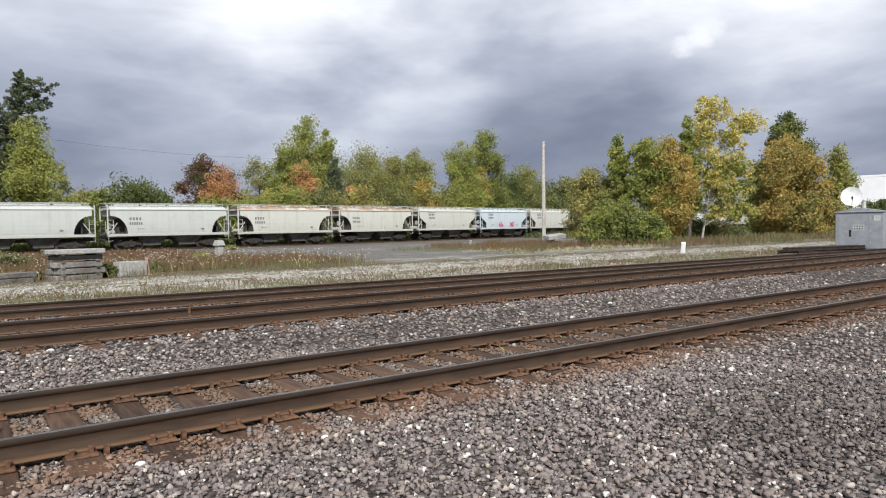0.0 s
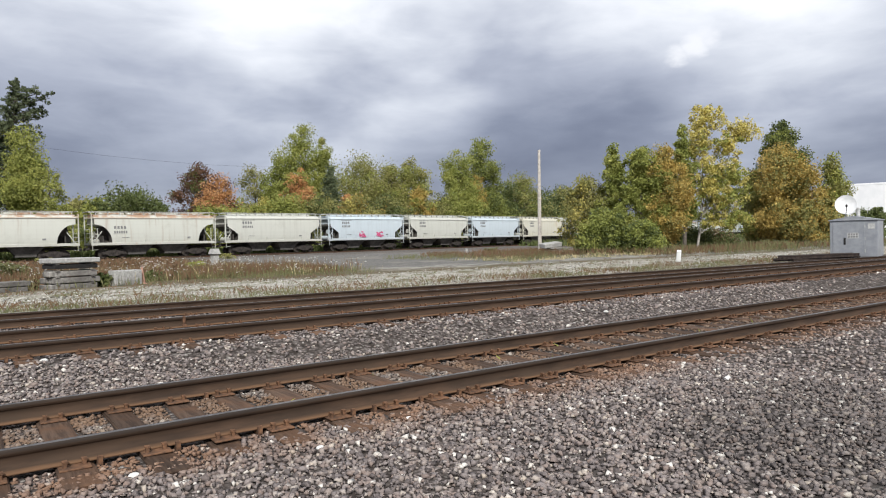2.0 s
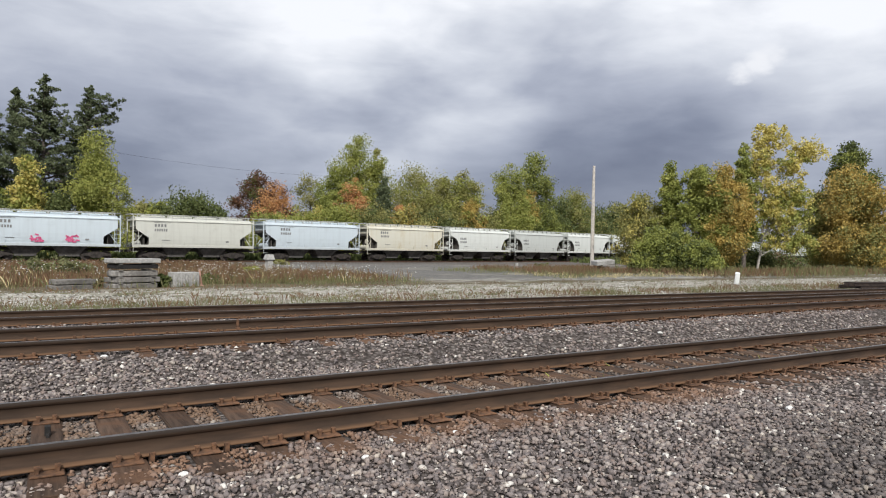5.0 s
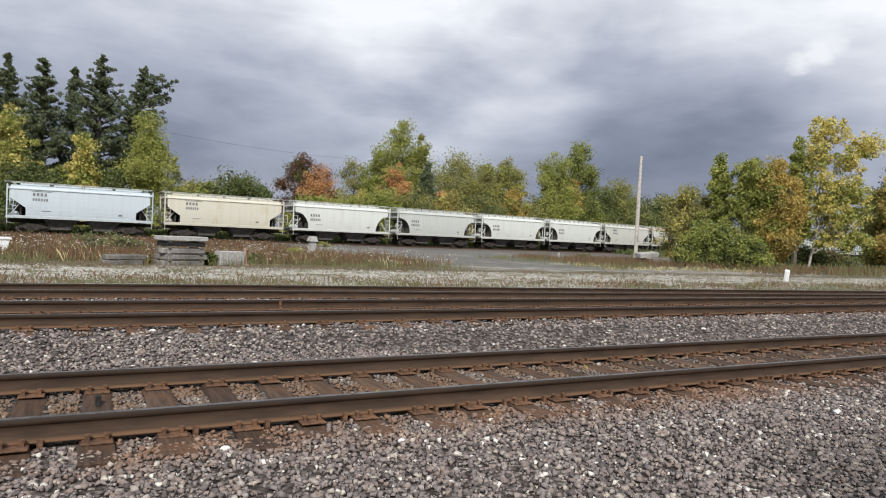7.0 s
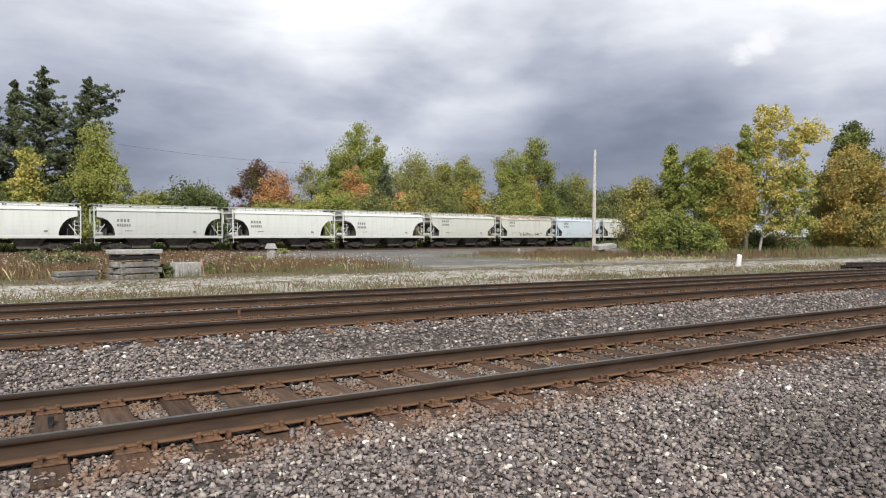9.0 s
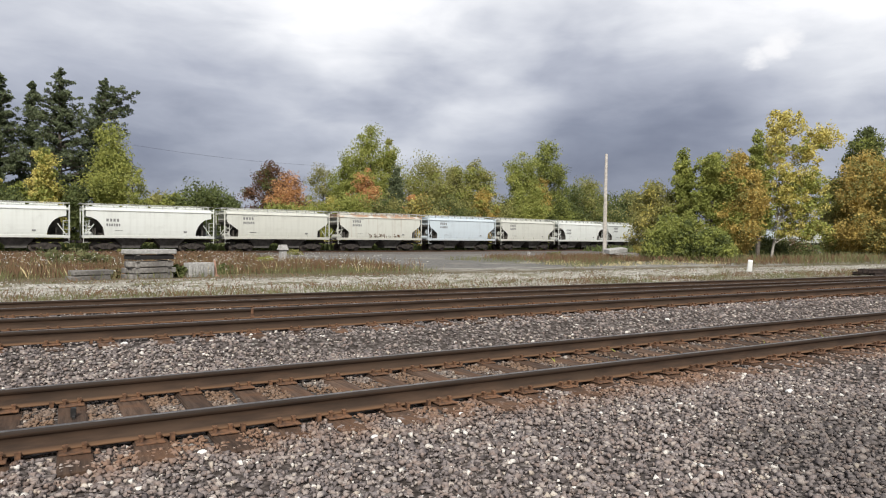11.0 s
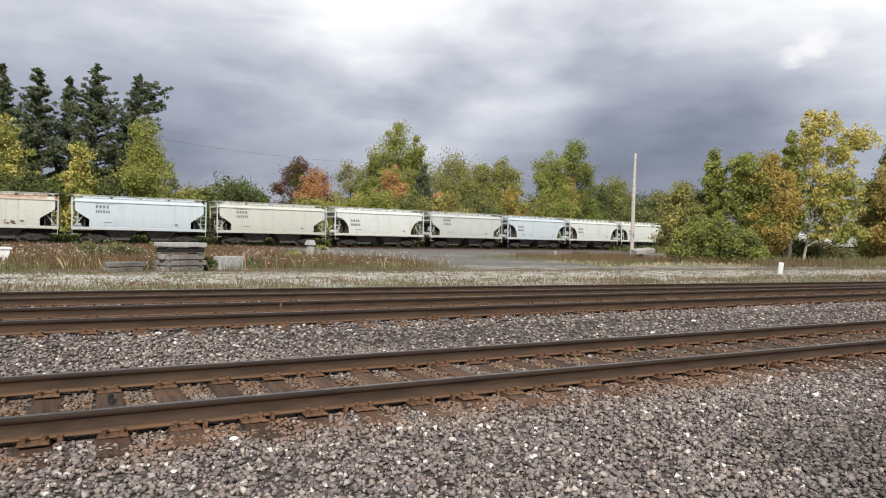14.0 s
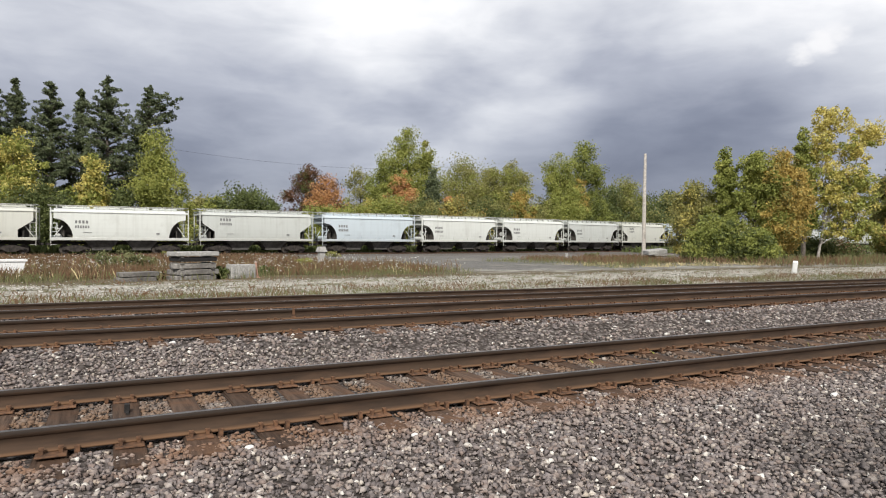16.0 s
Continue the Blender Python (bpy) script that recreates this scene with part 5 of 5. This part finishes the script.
# ---- weeds and grass ----
def blades(name, label, leaf, n, place, hmin, hmax, width, rng, lean=0.35):
    """Upright thin blades and stems, one mesh."""
    x, y = place(n)
    n = len(x)
    z = np.full(n, -0.08)
    h = rng.uniform(hmin, hmax, n)
    a = rng.uniform(0, 6.283, n)
    dx, dy = np.cos(a) * width * rng.uniform(0.6, 1.4, n), np.sin(a) * width * rng.uniform(0.6, 1.4, n)
    lx, ly = rng.normal(0, lean, n) * h, rng.normal(0, lean, n) * h
    v = np.stack([np.stack([x - dx, y - dy, z], -1), np.stack([x + dx, y + dy, z], -1), np.stack([x + lx * 0.4 + dx * 0.8, y + ly * 0.4 + dy * 0.8, z + h * 0.6], -1), np.stack([x + lx, y + ly, z + h], -1)], 1)
    ob = raw(name, v.reshape(-1, 3), np.arange(n * 4).reshape(-1, 4), LEAF[leaf])
    return tagged(ob, label, "weeds", kind="stuff")


def blooms(name, label, n, place, z0, z1, size, rng):
    x, y = place(n)
    c = np.stack([x, y, rng.uniform(z0, z1, len(x))], -1)
    v, f = leaf_cloud(c, np.full(len(c), size), 4, size, rng, 0.4)
    tagged(raw(name, v, f, LEAF["bloom"]), label, "flowers", kind="stuff")


def build_weeds():
    rng = np.random.default_rng(21)

    def area(x0, x1, y0, y1, lump=0.5, cut=0.0):
        def place(n):
            x, y = rng.uniform(x0, x1, n * 2), rng.uniform(y0, y1, n * 2)
            f = np.array([noise.noise((a * lump, b * lump, 3.1)) for a, b in zip(x, y)])
            keep = f > cut + rng.normal(0, 0.12, n * 2)
            return x[keep][:n], y[keep][:n]
        return place
    blades("weeds", "tall dry reddish-brown weeds between road and railway", "weed", 16000, area(-16, 15, 29.5, 37, 0.3, -0.2), 0.15, 0.55, 0.008, rng, 0.2)
    blades("weeds", "scattered taller dry stems above the weeds", "weed", 3000, area(-16, 16, 29, 40, 0.6, 0.05), 0.4, 0.8, 0.005, rng, 0.12)
    blades("weeds", "short dry reddish weeds before the far track", "weed", 9000, area(-16, 15, 37, 45, 0.3, -0.2), 0.1, 0.36, 0.012, rng)
    blades("weeds", "green and straw undergrowth among dry weeds", "grass", 15000, area(-16, 16, 27.5, 40, 0.4, -0.1), 0.1, 0.42, 0.008, rng, 0.22)
    blades("weeds", "straw-coloured dead stems among the weeds", "straw", 1500, area(-16, 17, 28, 44, 0.5, 0.0), 0.2, 0.6, 0.005, rng, 0.15)
    blades("weeds", "dry brown weeds along the foot of the far track", "weed", 12000, area(-22, 14, 45, 66, 0.25, -0.15), 0.15, 0.6, 0.02, rng)
    blades("weeds", "dry weeds and grass round the timber pole", "weed", 15000, area(31, 60, 34, 50, 0.3, -0.1), 0.1, 0.6, 0.008, rng, 0.2)
    blades("weeds", "grey-green grass round the timber pole", "grass", 9000, area(27, 60, 31, 47, 0.4, 0.0), 0.1, 0.45, 0.008, rng, 0.2)
    blades("weeds", "straw-coloured dry grass beside the tarmac", "straw", 3200, area(28, 60, 31, 38, 0.35, 0.1), 0.06, 0.3, 0.014, rng)
    blades("weeds", "tall brownish grass under the young trees", "weed", 18000, area(40, 90, 29, 46, 0.25, -0.2), 0.1, 0.7, 0.008, rng, 0.2)
    blades("weeds", "tall pale grass under the young trees", "grass", 7000, area(40, 90, 26, 44, 0.3, 0.0), 0.2, 0.9, 0.007, rng, 0.15)
    blades("grass", "ragged grass fringe along the near edge of the gravel road", "grass", 14000, area(-12, 45, 17.7, 20.2, 0.35, -0.15), 0.04, 0.2, 0.0035, rng, 0.3)
    blades("weeds", "reddish and straw weeds along the edge of the gravel road", "weed", 9000, area(-12, 45, 17.7, 20.8, 0.5, -0.05), 0.05, 0.28, 0.0035, rng, 0.25)
    blades("grass", "low sparse grass on the pale gravel road", "grass", 4500, area(-12, 40, 19.5, 26.5, 0.55, 0.12), 0.04, 0.16, 0.007, rng, 0.5)
    blades("grass", "low reddish weeds on the pale gravel road", "weed", 3500, area(-12, 40, 19.0, 28, 0.4, 0.12), 0.04, 0.24, 0.008, rng, 0.5)

    def behind(n):
        x = rng.uniform(-20, 120, n)
        return x, np.interp(x, LINE_X, LINE_Y) + rng.uniform(4.0, 7.0, n)
    def before(n):
        x = rng.uniform(70, 230, n)
        return x, np.interp(x, LINE_X, LINE_Y) - rng.uniform(3.0, 12.0, n)
    blades("scrub", "rough dark scrub on the near side of the far track", "dark", 9000, before, 0.3, 1.2, 0.08, rng)
    # strip added so that the space under the wagons reads as shade
    blades("scrub", "rough dark scrub added behind the goods train to darken beneath it", "dark", 16000, behind, 0.4, 1.3, 0.10, rng)
    blades("weeds", "tufts of grass growing between the tracks", "lime", 50, area(-2, 20, Y1 + 0.2, Y1 + 1.4, 0.8, 0.15), 0.1, 0.15, 0.004, rng, 0.6)
    blooms("flowers", "small white wildflowers among the weeds", 1500, area(-14, 16, 28, 45, 0.4, -0.1), 0.1, 0.7, 0.04, rng)
    blooms("flowers", "small white wildflowers on the gravel road", 1500, area(-10, 40, 18.0, 24, 0.5, -0.1), 0.0, 0.22, 0.018, rng)
    # leafy clumps in the weed strip
    for x, y, s, kind in ((0.2, 37.5, 1.3, "grass"), (1.6, 38.5, 1.0, "grass"), (-5.0, 36, 0.8, "grass"), (11, 41, 0.6, "lime"), (6.2, 30.2, 0.6, "dark"), (8.5, 36, 0.7, "weed"), (20, 64, 0.7, "olive"), (5.0, 66, 0.8, "olive"), (42, 51, 0.7, "grass"), (4.15, 28.7, 0.6, "dark"), (1.9, 28.9, 0.6, "weed")):
        c = np.array([(rng.normal(0, 0.4) * s, rng.normal(0, 0.4) * s, rng.uniform(0.1, 0.75) * s) for _ in range(26)])
        v, f = leaf_cloud(c, np.full(len(c), 0.22 * s), 40, 0.1, rng, 0.8)
        b = thing("weed_clump", pose(x, y, -0.12), "leafy weed clump in the dry grass", "plant", "weed clumps")
        raw("foliage", v, f, LEAF[kind], b)


build_weeds()


def build_cable():
    a, b = Vector((8.7, 104.7, 14.8)), Vector((49.8, 114.8, 15.1))
    bm = B()
    rings = []
    for k in range(13):
        q = k / 12
        p = a.lerp(b, q) - Vector((0, 0, 3.0 * q * (1 - q)))
        rings.append([bm.verts.new(p + Vector((0, 0.013 * math.cos(c * 1.2566), 0.013 * math.sin(c * 1.2566)))) for c in range(5)])
    for u, v in zip(rings, rings[1:]):
        for c in range(5):
            bm.faces.new((u[c], u[(c + 1) % 5], v[(c + 1) % 5], v[c]))
    bm.faces.new(rings[0])
    bm.faces.new(rings[-1][::-1])
    tagged(part("overhead_cable", bm, M["black"]), "thin dark overhead cable strung between the trees", "cable")


build_cable()


def motions():
    """Everything that moves: the wagons along the line, and their wheels."""
    times = [0.5 * q for q in range(33)]
    for car, k in CARS:
        walk(car, [(t, car_pose(train_s(k, t))) for t in times])
    turned = {}
    for car, k in CARS:
        for bogie in [o for o in car.children if o.name.startswith("bogie")]:
            for o in bogie.children:
                if not o.name.startswith("wheelset"):
                    continue
                side = o.matrix_basis.translation.x > 0
                if side not in turned:
                    x = o.matrix_basis.translation.x
                    rows = []
                    for q in range(481):
                        t = q / 30
                        rows.append((t, pose(x, 0, 0.42, 0, -math.degrees((13.386 * t + 0.0333 * t * t) / 0.42) % 360, 0)))
                    walk(o, rows)
                    turned[side] = o
                else:
                    m = turned[side]
                    o.rotation_mode = "QUATERNION"
                    o.animation_data_create()
                    o.animation_data.action = m.animation_data.action
                    o.animation_data.action_slot = m.animation_data.action_slot


motions()
